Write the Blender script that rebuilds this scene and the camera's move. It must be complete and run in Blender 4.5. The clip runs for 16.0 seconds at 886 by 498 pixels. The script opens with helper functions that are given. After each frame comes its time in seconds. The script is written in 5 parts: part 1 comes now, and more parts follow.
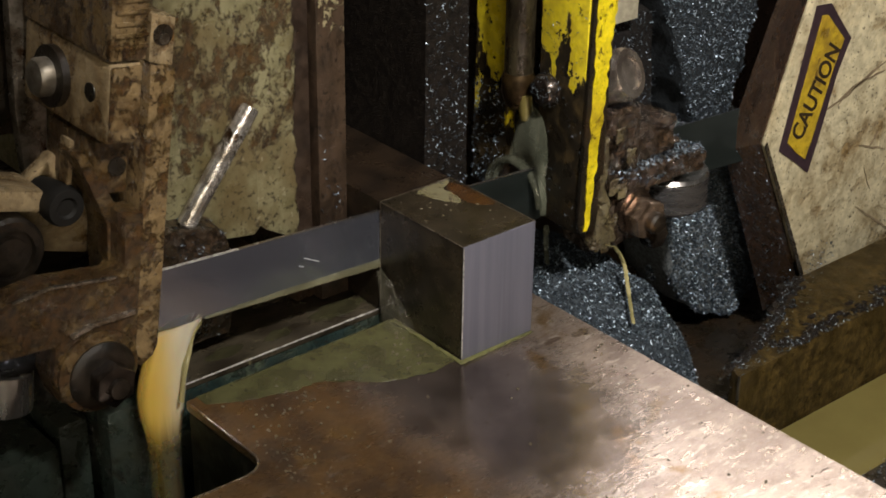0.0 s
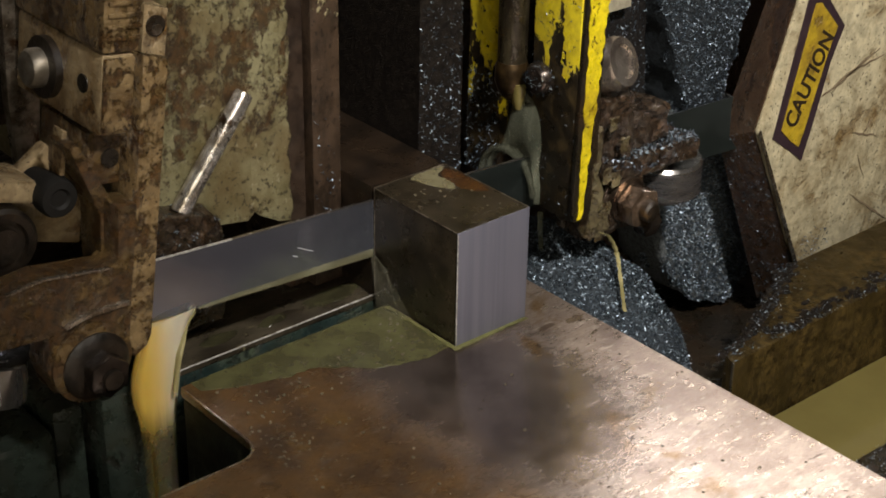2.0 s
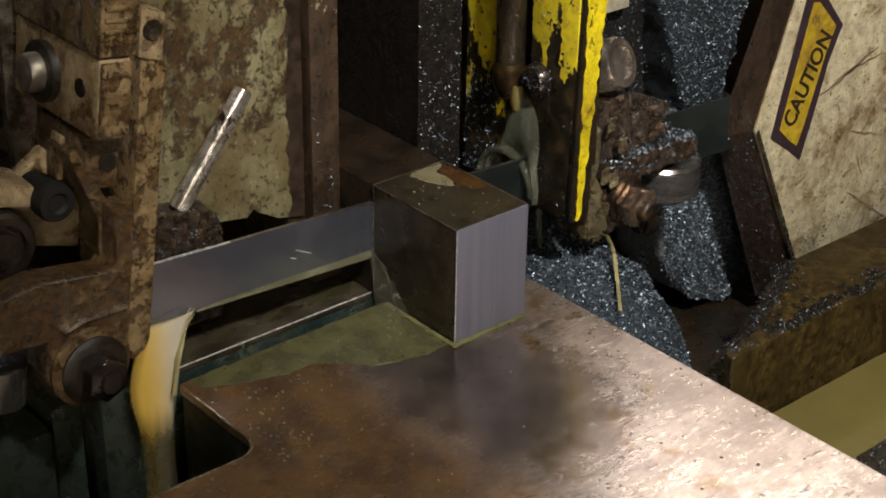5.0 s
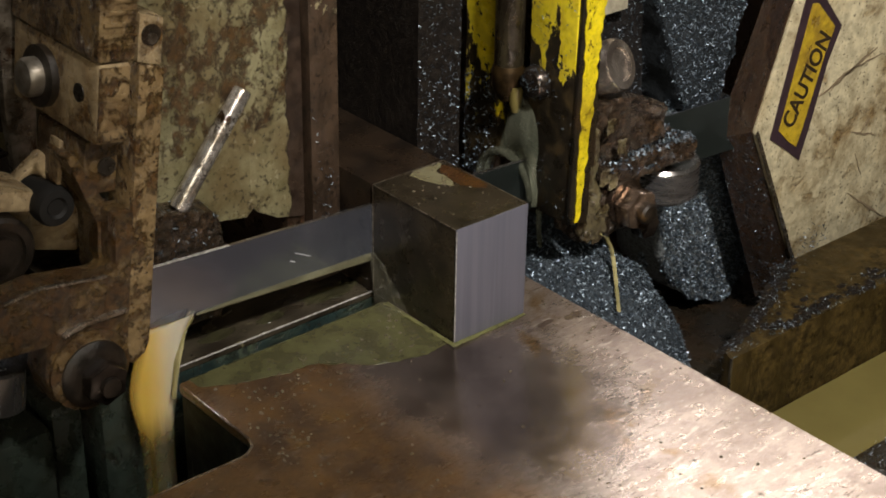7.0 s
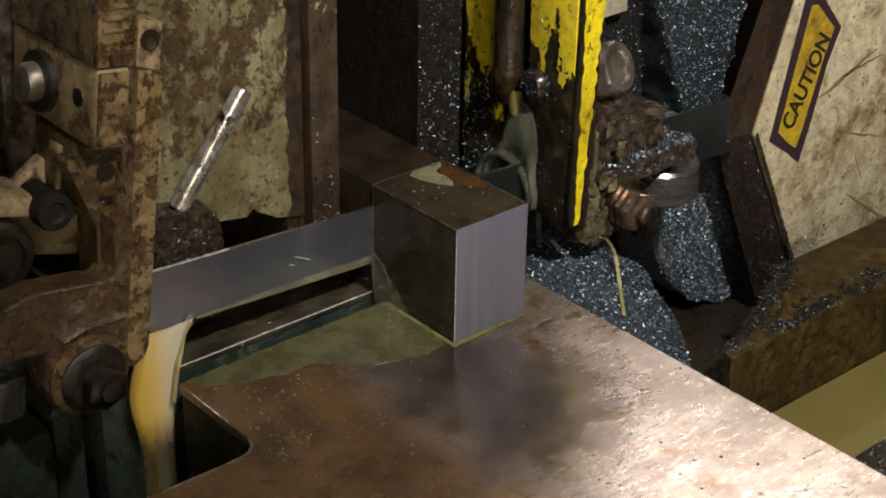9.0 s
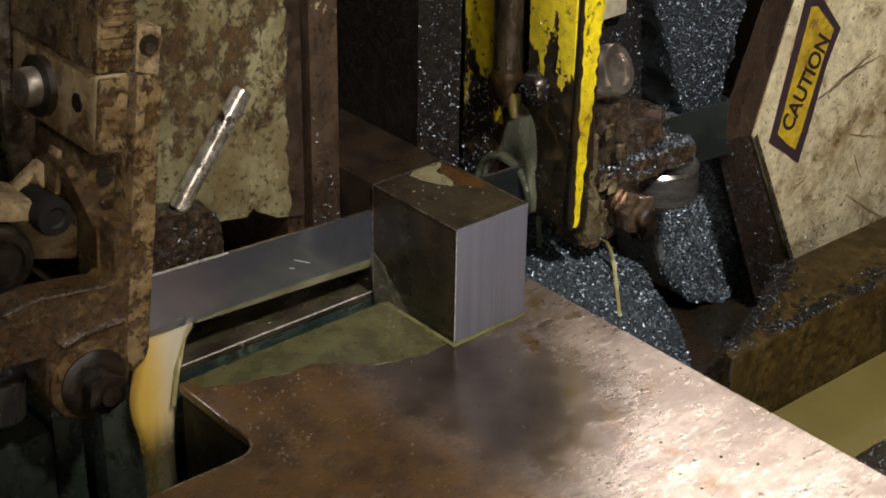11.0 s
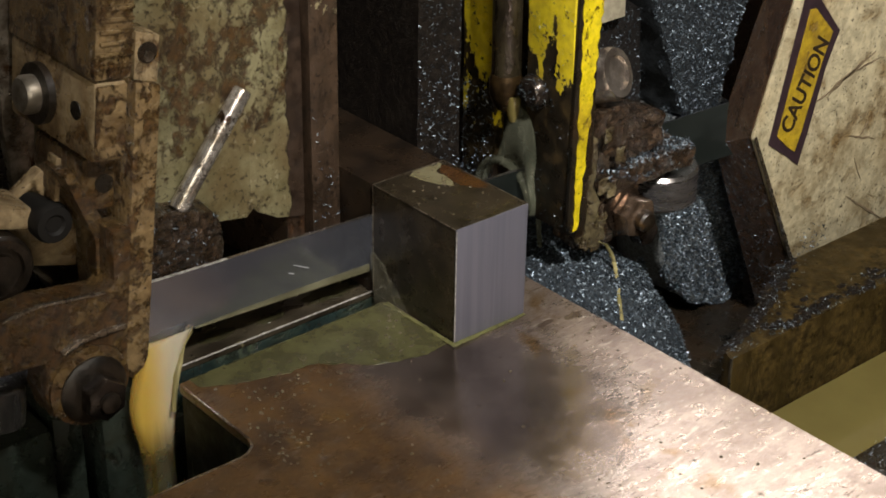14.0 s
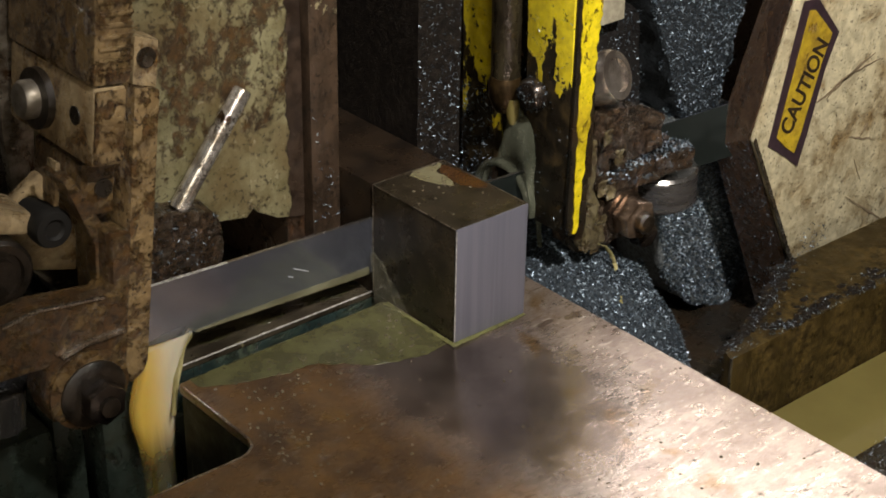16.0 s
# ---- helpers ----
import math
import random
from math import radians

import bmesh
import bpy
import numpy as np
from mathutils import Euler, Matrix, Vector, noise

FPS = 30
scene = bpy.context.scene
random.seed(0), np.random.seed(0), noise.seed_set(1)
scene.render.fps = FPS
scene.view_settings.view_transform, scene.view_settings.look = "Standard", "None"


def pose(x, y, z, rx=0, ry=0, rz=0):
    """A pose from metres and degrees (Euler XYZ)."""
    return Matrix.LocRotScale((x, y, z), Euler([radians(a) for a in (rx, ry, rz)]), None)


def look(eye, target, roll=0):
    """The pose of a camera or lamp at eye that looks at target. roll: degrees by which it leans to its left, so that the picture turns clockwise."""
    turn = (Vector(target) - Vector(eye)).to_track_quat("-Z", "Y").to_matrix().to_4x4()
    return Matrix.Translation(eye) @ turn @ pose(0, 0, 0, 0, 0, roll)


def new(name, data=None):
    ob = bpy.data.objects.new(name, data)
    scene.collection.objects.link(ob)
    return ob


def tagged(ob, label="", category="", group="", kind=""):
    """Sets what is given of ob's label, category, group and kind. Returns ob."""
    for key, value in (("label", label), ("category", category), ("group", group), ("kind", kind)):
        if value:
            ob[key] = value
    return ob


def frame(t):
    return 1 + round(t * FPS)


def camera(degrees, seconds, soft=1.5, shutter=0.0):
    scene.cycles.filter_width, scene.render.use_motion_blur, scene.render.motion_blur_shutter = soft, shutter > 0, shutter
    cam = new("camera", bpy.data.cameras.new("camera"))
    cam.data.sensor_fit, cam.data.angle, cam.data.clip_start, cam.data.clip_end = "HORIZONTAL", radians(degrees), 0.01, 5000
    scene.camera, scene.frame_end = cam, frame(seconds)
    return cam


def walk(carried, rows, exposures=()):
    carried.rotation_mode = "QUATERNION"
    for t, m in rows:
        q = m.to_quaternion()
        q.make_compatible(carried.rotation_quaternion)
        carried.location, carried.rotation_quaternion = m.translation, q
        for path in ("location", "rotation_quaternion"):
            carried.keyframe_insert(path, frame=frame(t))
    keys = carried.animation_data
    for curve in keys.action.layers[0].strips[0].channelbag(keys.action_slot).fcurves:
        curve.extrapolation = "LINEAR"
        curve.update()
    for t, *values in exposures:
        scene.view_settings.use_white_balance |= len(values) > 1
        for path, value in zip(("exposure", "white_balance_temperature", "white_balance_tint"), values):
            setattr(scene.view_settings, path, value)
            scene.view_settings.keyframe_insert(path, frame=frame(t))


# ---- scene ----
# ---- camera ----
EYE = (-0.5648, -0.6427, 0.5198)
cam = camera(29.77, 16.0, soft=1.7)
walk(cam, [
    (0, pose(*EYE, 62.536, -0.739, -40.134)),
    (0.5, pose(*EYE, 62.297, -0.777, -40.208)),
    (1, pose(*EYE, 62.190, -0.803, -40.257)),
    (1.5, pose(*EYE, 62.101, -0.817, -40.283)),
    (2, pose(*EYE, 62.065, -0.833, -40.312)),
    (2.5, pose(*EYE, 62.006, -0.836, -40.318)),
    (3, pose(*EYE, 61.990, -0.846, -40.338)),
    (3.5, pose(*EYE, 61.976, -0.846, -40.338)),
    (4, pose(*EYE, 61.973, -0.847, -40.338)),
    (6.5, pose(*EYE, 61.946, -0.856, -40.356)),
    (16, pose(*EYE, 61.946, -0.856, -40.356)),
], exposures=[(0, 0.22), (0.5, 0.25), (3, 0.18), (12, 0.24), (15, 0.28), (16, 0.34)])

# ---- light: a shop lamp over the saw, a light panel behind it, an added front-left fill ----
world = bpy.data.worlds.new("world")
scene.world = world
world.use_nodes = True
world.node_tree.nodes["Background"].inputs[0].default_value = (0.9, 0.82, 0.7, 1)
world.node_tree.nodes["Background"].inputs[1].default_value = 0.02


def area_lamp(name, eye, target, size_x, size_y, watts, color, roll=0):
    data = bpy.data.lights.new(name, "AREA")
    data.shape, data.size, data.size_y, data.energy, data.color = "RECTANGLE", size_x, size_y, watts, color
    ob = new(name, data)
    ob.matrix_world = look(eye, target, roll)
    return ob


SHOP_LAMP = (-0.16, -0.72, 1.05)
key = bpy.data.lights.new("shop_lamp_light", "SPOT")
key.energy, key.color, key.spot_size, key.spot_blend, key.shadow_soft_size = 77, (1.0, 0.94, 0.86), radians(62), 1.0, 0.035
key_ob = new("shop_lamp_light", key)
key_ob.matrix_world = look(SHOP_LAMP, (0.33, 0.02, 0.0))
area_lamp("panel_light_rear", (1.45, 0.83, 1.04), (0.09, -0.12, 0), 1.02, 0.65, 23, (1.0, 0.92, 0.86), 32)
# low fill lamp, added to reach the bed under the blade
area_lamp("fill_front_left", (-2.0, -2.96, 1.25), (0.0, 0.1, 0), 1.2, 1.2, 15, (1.0, 0.86, 0.62))


# ---- materials ----
class Net:
    """Short hand for node materials."""

    def __init__(self, name):
        self.mat = bpy.data.materials.new(name)
        self.mat.use_nodes = True
        self.tree = self.mat.node_tree
        self.bsdf = self.tree.nodes["Principled BSDF"]
        self.coord = self.node("ShaderNodeTexCoord").outputs["Object"]

    def node(self, kind):
        return self.tree.nodes.new(kind)

    def put(self, socket, value):
        if isinstance(value, bpy.types.NodeSocket):
            self.tree.links.new(value, socket)
        elif isinstance(value, tuple) and len(value) == 3 and socket.type == "RGBA":
            socket.default_value = (*value, 1)
        else:
            socket.default_value = value

    def noise(self, scale, detail=6, rough=0.6, stretch=(1, 1, 1), distort=0.0):
        m = self.node("ShaderNodeMapping")
        m.inputs["Scale"].default_value = stretch
        self.put(m.inputs["Vector"], self.coord)
        n = self.node("ShaderNodeTexNoise")
        n.inputs["Scale"].default_value, n.inputs["Detail"].default_value = scale, detail
        n.inputs["Roughness"].default_value, n.inputs["Distortion"].default_value = rough, distort
        self.put(n.inputs["Vector"], m.outputs[0])
        return n.outputs["Fac"]

    def ramp(self, fac, lo, hi, a=0.0, b=1.0):
        n = self.node("ShaderNodeMapRange")
        n.interpolation_type = "SMOOTHSTEP"
        for i, v in enumerate((fac, lo, hi, a, b)):
            self.put(n.inputs[i], v)
        return n.outputs[0]

    def mix(self, fac, a, b):
        n = self.node("ShaderNodeMix")
        n.data_type = "RGBA"
        self.put(n.inputs[0], fac), self.put(n.inputs[6], a), self.put(n.inputs[7], b)
        return n.outputs[2]

    def math(self, op, a, b=0.0):
        n = self.node("ShaderNodeMath")
        n.operation = op
        self.put(n.inputs[0], a), self.put(n.inputs[1], b)
        return n.outputs[0]

    def axis(self, i):
        n = self.node("ShaderNodeSeparateXYZ")
        self.put(n.inputs[0], self.coord)
        return n.outputs[i]

    def bump(self, height, depth):
        n = self.node("ShaderNodeBump")
        n.inputs["Strength"].default_value, n.inputs["Distance"].default_value = 1.0, depth
        self.put(n.inputs["Height"], height)
        self.put(self.bsdf.inputs["Normal"], n.outputs[0])
        self.put(self.bsdf.inputs["Coat Normal"], n.outputs[0])

    def done(self, color, rough, metal=0.0, spec=0.5, oil=0.0):
        self.bsdf.inputs["Coat Weight"].default_value = oil
        if not self.bsdf.inputs["Coat Roughness"].is_linked:
            self.bsdf.inputs["Coat Roughness"].default_value = 0.09
        for k, v in (("Base Color", color), ("Roughness", rough), ("Metallic", metal), ("Specular IOR Level", spec)):
            self.put(self.bsdf.inputs[k], v)
        return self.mat


def worn_paint(name, paint, rust_dark, rust_light, cover, scale=45, stretch=(1, 1, 1), gloss=0.42, dirt=0.55, edge=0.03, oil=0.0, relief=0.0006):
    """Paint that has worn through to rust, with oily dirt specks. cover: how much paint is left, 0 to 1."""
    n = Net(name)
    big = n.noise(scale, 8, 0.68, stretch, 0.4)
    wide = n.noise(scale * 0.28, 4, 0.6)
    mixd = n.math("ADD", n.math("MULTIPLY", big, 0.7), n.math("MULTIPLY", wide, 0.3))
    bare = n.ramp(mixd, cover - edge, cover + edge)
    tone = n.mix(n.ramp(n.noise(130, 5), 0.3, 0.7), paint, tuple(c * 0.62 for c in paint))
    film = n.mix(n.ramp(n.noise(scale * 0.5, 6, 0.7), 0.45, 0.75, 0, 0.7), tone, rust_light)
    rust = n.mix(n.ramp(n.noise(170, 6, 0.7), 0.35, 0.65), rust_dark, rust_light)
    col = n.mix(bare, film, rust)
    specks = n.ramp(n.noise(420, 3, 0.5), dirt, dirt + 0.08)
    col = n.mix(n.math("MULTIPLY", specks, 0.85), col, (0.03, 0.018, 0.010))
    smear = n.ramp(n.noise(scale * 0.35, 7, 0.75, stretch, 0.8), 0.46, 0.68, 0, 0.75)
    col = n.mix(smear, col, tuple(c * 0.55 for c in rust_light))
    rough = n.ramp(n.noise(90, 4), 0.3, 0.7, gloss - 0.14, gloss + 0.2)
    n.bump(n.math("SUBTRACT", n.noise(300, 6, 0.7), n.math("MULTIPLY", bare, 1.2)), relief)
    return n.done(col, rough, oil=oil)


def post_paint(name):
    """Black oily plate with yellow paint left near its top, ending in ragged flakes."""
    n = Net(name)
    ragged = n.math("ADD", n.math("MULTIPLY", n.noise(75, 7, 0.7, (1, 1, 0.45), 0.6), 0.11), n.math("MULTIPLY", n.noise(28, 3, 0.6, (1, 1, 0.3)), 0.16))
    level = n.math("SUBTRACT", n.axis(2), ragged)
    bare = n.math("MULTIPLY", n.ramp(n.math("ADD", n.axis(1), n.math("MULTIPLY", n.noise(90, 5), 0.012)), -0.030, -0.026), n.ramp(n.math("ADD", n.axis(1), n.math("MULTIPLY", n.noise(70, 5), 0.012)), -0.014, -0.018))
    level = n.math("SUBTRACT", level, n.math("MULTIPLY", bare, 0.040))
    level = n.math("ADD", level, n.ramp(n.axis(1), 0.018, 0.020, 0, 0.022))
    left = n.ramp(level, -0.021, -0.019)
    lone = n.math("MULTIPLY", n.ramp(n.noise(60, 6, 0.7, (1, 1, 0.5)), 0.56, 0.575), n.ramp(n.axis(2), 0.045, 0.06))
    left = n.math("MAXIMUM", left, n.math("MULTIPLY", lone, n.ramp(n.axis(1), 0.018, 0.020)))
    flake = n.ramp(n.noise(160, 5, 0.7), 0.60, 0.62, 1, 0)
    left = n.math("MULTIPLY", left, flake)
    yellow = n.mix(n.ramp(n.noise(120, 5), 0.3, 0.7), (0.90, 0.74, 0.03), (0.66, 0.52, 0.03))
    black = n.mix(n.ramp(n.noise(70, 6), 0.45, 0.7), (0.018, 0.014, 0.009), (0.075, 0.052, 0.022))
    n.bump(n.math("ADD", left, n.math("MULTIPLY", n.noise(300, 5, 0.7), 0.6)), 0.0005)
    return n.done(n.mix(left, black, yellow), n.ramp(n.noise(90, 4), 0.3, 0.7, 0.22, 0.45))


def bare_metal(name, light, dark, scale=60, stretch=(1, 1, 1), rough=(0.25, 0.5), metal=0.9, bump=0.0001, stain=None, stain_at=0.6, fine=400, oil=0.0, spec=0.5):
    n = Net(name)
    col = n.mix(n.ramp(n.noise(scale, 6, 0.65, stretch), 0.35, 0.65), dark, light)
    if stain:
        col = n.mix(n.ramp(n.noise(scale * 0.5, 6, 0.7, (1, 1, 1), 0.6), stain_at, stain_at + 0.1), col, stain)
    r = n.ramp(n.noise(scale * 1.6, 5, 0.7, stretch), 0.3, 0.7, *rough)
    n.bump(n.noise(fine, 5, 0.7, stretch), bump)
    return n.done(col, r, metal, spec, oil)


def cast_paint(name, edge_x):
    """Cream paint on a casting: rust blotches, denser above, dark specks, and paint flaked off beyond one upright edge."""
    n = Net(name)
    jag = n.math("ADD", n.math("MULTIPLY", n.noise(60, 8, 0.75, (1, 1, 0.6)), 0.018), n.math("MULTIPLY", n.noise(14, 3), 0.012))
    gone = n.ramp(n.math("ADD", n.axis(0), jag), edge_x, edge_x + 0.001)
    paint = n.mix(n.ramp(n.noise(40, 7, 0.7), 0.35, 0.68), (0.29, 0.265, 0.150), (0.145, 0.130, 0.064))
    paint = n.mix(n.ramp(n.noise(16, 5, 0.65), 0.40, 0.66, 0, 0.65), paint, (0.125, 0.078, 0.030))
    high = n.ramp(n.axis(2), 0.005, 0.085, -0.075, 0.035)
    blotch = n.ramp(n.math("ADD", n.noise(75, 10, 0.78, (1, 1, 0.75), 0.25), high), 0.515, 0.60)
    rust = n.mix(n.ramp(n.noise(150, 6, 0.7), 0.35, 0.65), (0.028, 0.015, 0.007), (0.105, 0.055, 0.020))
    paint = n.mix(n.math("MULTIPLY", blotch, 0.92), paint, rust)
    specks = n.ramp(n.math("ADD", n.noise(240, 5, 0.65), n.math("MULTIPLY", n.noise(30, 4), 0.16)), 0.635, 0.72, 0, 0.75)
    paint = n.mix(specks, paint, (0.025, 0.015, 0.009))
    paint = n.mix(n.ramp(n.noise(210, 3, 0.5), 0.64, 0.71, 0, 0.5), paint, (0.38, 0.34, 0.22))
    iron = n.mix(n.ramp(n.noise(80, 6), 0.35, 0.65), (0.022, 0.014, 0.010), (0.055, 0.036, 0.025))
    lost = n.math("MAXIMUM", gone, n.math("MULTIPLY", blotch, 0.5))
    n.bump(n.math("SUBTRACT", n.math("MULTIPLY", n.noise(240, 6, 0.7), 0.7), lost), 0.0008)
    return n.done(n.mix(gone, paint, iron), n.ramp(n.noise(90, 4), 0.3, 0.7, 0.26, 0.55), oil=0.25)


def flaked_iron(name):
    """Brown iron with a few flakes of old cream paint left high up."""
    n = Net(name)
    iron = n.mix(n.ramp(n.noise(70, 7, 0.7, (1, 1, 0.5)), 0.35, 0.65), (0.026, 0.017, 0.011), (0.075, 0.048, 0.031))
    iron = n.mix(n.ramp(n.noise(330, 3, 0.5), 0.60, 0.67, 0, 0.8), iron, (0.012, 0.008, 0.006))
    left = n.ramp(n.math("ADD", n.noise(75, 8, 0.72, (1, 1, 0.6), 0.4), n.ramp(n.axis(2), 0.14, 0.20, -0.16, 0.04)), 0.52, 0.545)
    n.bump(n.math("ADD", n.noise(260, 6, 0.7), left), 0.0006)
    return n.done(n.mix(left, iron, (0.34, 0.29, 0.17)), n.ramp(n.noise(90, 4), 0.3, 0.7, 0.28, 0.5), oil=0.3)


cream_wall = cast_paint("cream_casting_paint", 0.35)
cream_edge = cast_paint("flaking_cream_paint", 0.0795)
jaw_iron = flaked_iron("brown_iron_with_paint_flakes")
cream_arm = worn_paint("cream_paint_grimed", (0.50, 0.38, 0.22), (0.05, 0.026, 0.012), (0.21, 0.118, 0.042), 0.55, 60, (1, 1, 0.8), 0.28, 0.635, 0.06, 0.4)
cream_cover = worn_paint("cream_paint_specked", (0.68, 0.60, 0.40), (0.09, 0.05, 0.02), (0.36, 0.25, 0.11), 0.575, 34, (1, 1, 1), 0.36, 0.615, 0.06)
rust_arm = worn_paint("rusted_arm_iron", (0.17, 0.108, 0.042), (0.015, 0.008, 0.004), (0.105, 0.055, 0.019), 0.485, 85, (1, 1, 1), 0.26, 0.61, 0.06, 0.6, 0.0008)
mottled_arm = worn_paint("tan_paint_mottled_with_rust", (0.34, 0.235, 0.115), (0.022, 0.011, 0.005), (0.140, 0.075, 0.027), 0.525, 105, (1, 1, 0.8), 0.24, 0.62, 0.035, 0.6, 0.0008)
olive_flake = worn_paint("flaked_olive_paint", (0.15, 0.125, 0.065), (0.03, 0.02, 0.01), (0.09, 0.06, 0.025), 0.52, 120, (1, 1, 1), 0.3, 0.58, 0.05, 0.5)
rust_dark = worn_paint("wet_dark_rust", (0.075, 0.052, 0.034), (0.012, 0.008, 0.006), (0.110, 0.066, 0.036), 0.5, 120, (1, 1, 1), 0.2, 0.57, 0.05, 1.0, 0.0030)
brown_iron = worn_paint("oily_brown_iron", (0.060, 0.040, 0.026), (0.022, 0.014, 0.010), (0.10, 0.05, 0.025), 0.55, 45, (1, 1, 0.5), 0.34, 0.6)
black_iron = worn_paint("black_oily_iron", (0.016, 0.013, 0.009), (0.022, 0.015, 0.009), (0.05, 0.028, 0.013), 0.6, 50, (1, 1, 1), 0.3, 0.7, 0.03, 0.5)
cover_brown = worn_paint("oily_brown_cover_iron", (0.13, 0.075, 0.04), (0.03, 0.018, 0.012), (0.10, 0.05, 0.025), 0.52, 45, (1, 1, 0.5), 0.3, 0.58, 0.05, 0.5)
yellow_paint = post_paint("chipped_yellow_paint")
yellow_strip = worn_paint("bright_yellow_paint", (0.90, 0.72, 0.02), (0.03, 0.02, 0.01), (0.42, 0.28, 0.02), 0.575, 90, (1, 1, 0.6), 0.3, 0.63, 0.01)
green_base = worn_paint("dark_green_machine_paint", (0.030, 0.042, 0.033), (0.008, 0.008, 0.006), (0.034, 0.031, 0.017), 0.55, 40, (1, 1, 0.4), 0.3, 0.66, 0.03, 0.8, 0.001)
teal_edge = worn_paint("wet_teal_paint", (0.022, 0.038, 0.036), (0.012, 0.016, 0.014), (0.07, 0.09, 0.06), 0.55, 60, (0.6, 1, 1), 0.25, 0.62)
olive_tray = worn_paint("olive_stained_tray_paint", (0.030, 0.020, 0.006), (0.008, 0.005, 0.002), (0.085, 0.056, 0.017), 0.49, 22, (1, 1, 0.14), 0.40, 0.64, 0.09, 0.0)
olive_tray.node_tree.nodes["Principled BSDF"].inputs["Specular IOR Level"].default_value = 0.15
steel_cut = bare_metal("freshly_sawn_steel", (0.232, 0.232, 0.292), (0.195, 0.195, 0.248), 160, (1, 1, 0.03), (0.36, 0.5), 0.55, 0.00005)
steel_dark = bare_metal("dark_mill_scale", (0.052, 0.040, 0.025), (0.020, 0.016, 0.010), 45, (1, 1, 1), (0.20, 0.42), 0.3, 0.00014, (0.15, 0.05, 0.012), 0.64, oil=0.3)
# darker copy of the mill scale, shade over the bar put into its colour
bar_scale = bare_metal("shaded_mill_scale", (0.028, 0.018, 0.011), (0.010, 0.007, 0.005), 45, (1, 1, 1), (0.24, 0.45), 0.2, 0.00014, (0.07, 0.03, 0.010), 0.62, oil=0.2)
bed_steel = bare_metal("wet_brown_bed_steel", (0.075, 0.062, 0.042), (0.022, 0.017, 0.011), 55, (0.5, 1, 1), (0.22, 0.45), 0.25, 0.00025, (0.22, 0.20, 0.11), 0.60, oil=0.9)
steel_blade = bare_metal("running_saw_band", (0.38, 0.41, 0.50), (0.29, 0.31, 0.39), 9, (0.10, 1, 1), (0.15, 0.18), 0.9, 0.0)
steel_bright = bare_metal("polished_steel", (0.60, 0.58, 0.56), (0.40, 0.38, 0.36), 50, (1, 1, 0.2), (0.14, 0.3), 0.95, 0.00004)
lever_steel = bare_metal("battered_bright_steel", (0.70, 0.66, 0.60), (0.34, 0.28, 0.2), 110, (1, 1, 1), (0.14, 0.34), 0.95, 0.0005, (0.10, 0.06, 0.035), 0.62, 260)
lever_paint = bare_metal("battered_silver_lever", (0.85, 0.82, 0.78), (0.36, 0.31, 0.25), 120, (1, 1, 1), (0.12, 0.30), 0.8, 0.0006, (0.06, 0.035, 0.018), 0.52, 150)
# pale and little metallic: for a bare burr and for drawn-in edge highlights
edge_bright = bare_metal("bare_edge_and_highlight", (0.62, 0.60, 0.58), (0.34, 0.32, 0.30), 200, (1, 1, 1), (0.2, 0.4), 0.35, 0.0001)
rim_steel = bare_metal("wet_worn_rim_steel", (0.46, 0.38, 0.30), (0.16, 0.10, 0.06), 90, (1, 1, 1), (0.14, 0.32), 0.8, 0.0004, (0.10, 0.05, 0.02), 0.58, oil=0.6)
bolt_steel = bare_metal("dull_worn_bolt_steel", (0.42, 0.39, 0.34), (0.20, 0.17, 0.13), 60, (1, 1, 1), (0.34, 0.5), 0.75, 0.0002, (0.10, 0.06, 0.03), 0.62)
steel_worn = bare_metal("grimy_steel", (0.34, 0.30, 0.25), (0.10, 0.075, 0.05), 70, (1, 1, 1), (0.22, 0.45), 0.8, 0.00025, (0.07, 0.035, 0.015), 0.55)
grimy_bolt = bare_metal("oily_black_bolt", (0.030, 0.021, 0.014), (0.008, 0.006, 0.004), 90, (1, 1, 1), (0.3, 0.5), 0.2, 0.0006, (0.10, 0.055, 0.02), 0.58, oil=0.5)
pipe_iron = bare_metal("oily_dark_pipe", (0.055, 0.045, 0.025), (0.014, 0.010, 0.006), 110, (1, 1, 0.4), (0.2, 0.4), 0.3, 0.0005, (0.10, 0.06, 0.02), 0.58, oil=0.7)
cam_steel = bare_metal("oily_worn_cam_steel", (0.72, 0.65, 0.58), (0.30, 0.24, 0.20), 50, (1, 1, 1), (0.12, 0.26), 0.9, 0.0002, (0.08, 0.05, 0.03), 0.66, oil=0.6)
roller_steel = bare_metal("turned_roller_steel", (0.40, 0.39, 0.40), (0.26, 0.25, 0.26), 30, (1, 1, 6), (0.22, 0.36), 0.9, 0.00003)
nut_dark = bare_metal("black_wet_nut_steel", (0.07, 0.055, 0.045), (0.016, 0.012, 0.010), 60, (1, 1, 1), (0.15, 0.3), 0.7, 0.0001, (0.02, 0.014, 0.01), 0.6, oil=0.5)
nut_steel = bare_metal("brown_wet_nut_steel", (0.26, 0.195, 0.145), (0.07, 0.048, 0.035), 60, (1, 1, 1), (0.18, 0.32), 0.85, 0.00008, (0.05, 0.03, 0.02), 0.62)
wet_nut = bare_metal("wet_brown_shining_nut", (0.42, 0.30, 0.22), (0.12, 0.078, 0.05), 90, (1, 1, 1), (0.14, 0.28), 0.8, 0.0002, (0.06, 0.035, 0.02), 0.60, oil=0.8)
bronze = bare_metal("oily_bronze", (0.085, 0.052, 0.020), (0.024, 0.015, 0.007), 60, (1, 1, 1), (0.25, 0.42), 0.7, 0.0002)
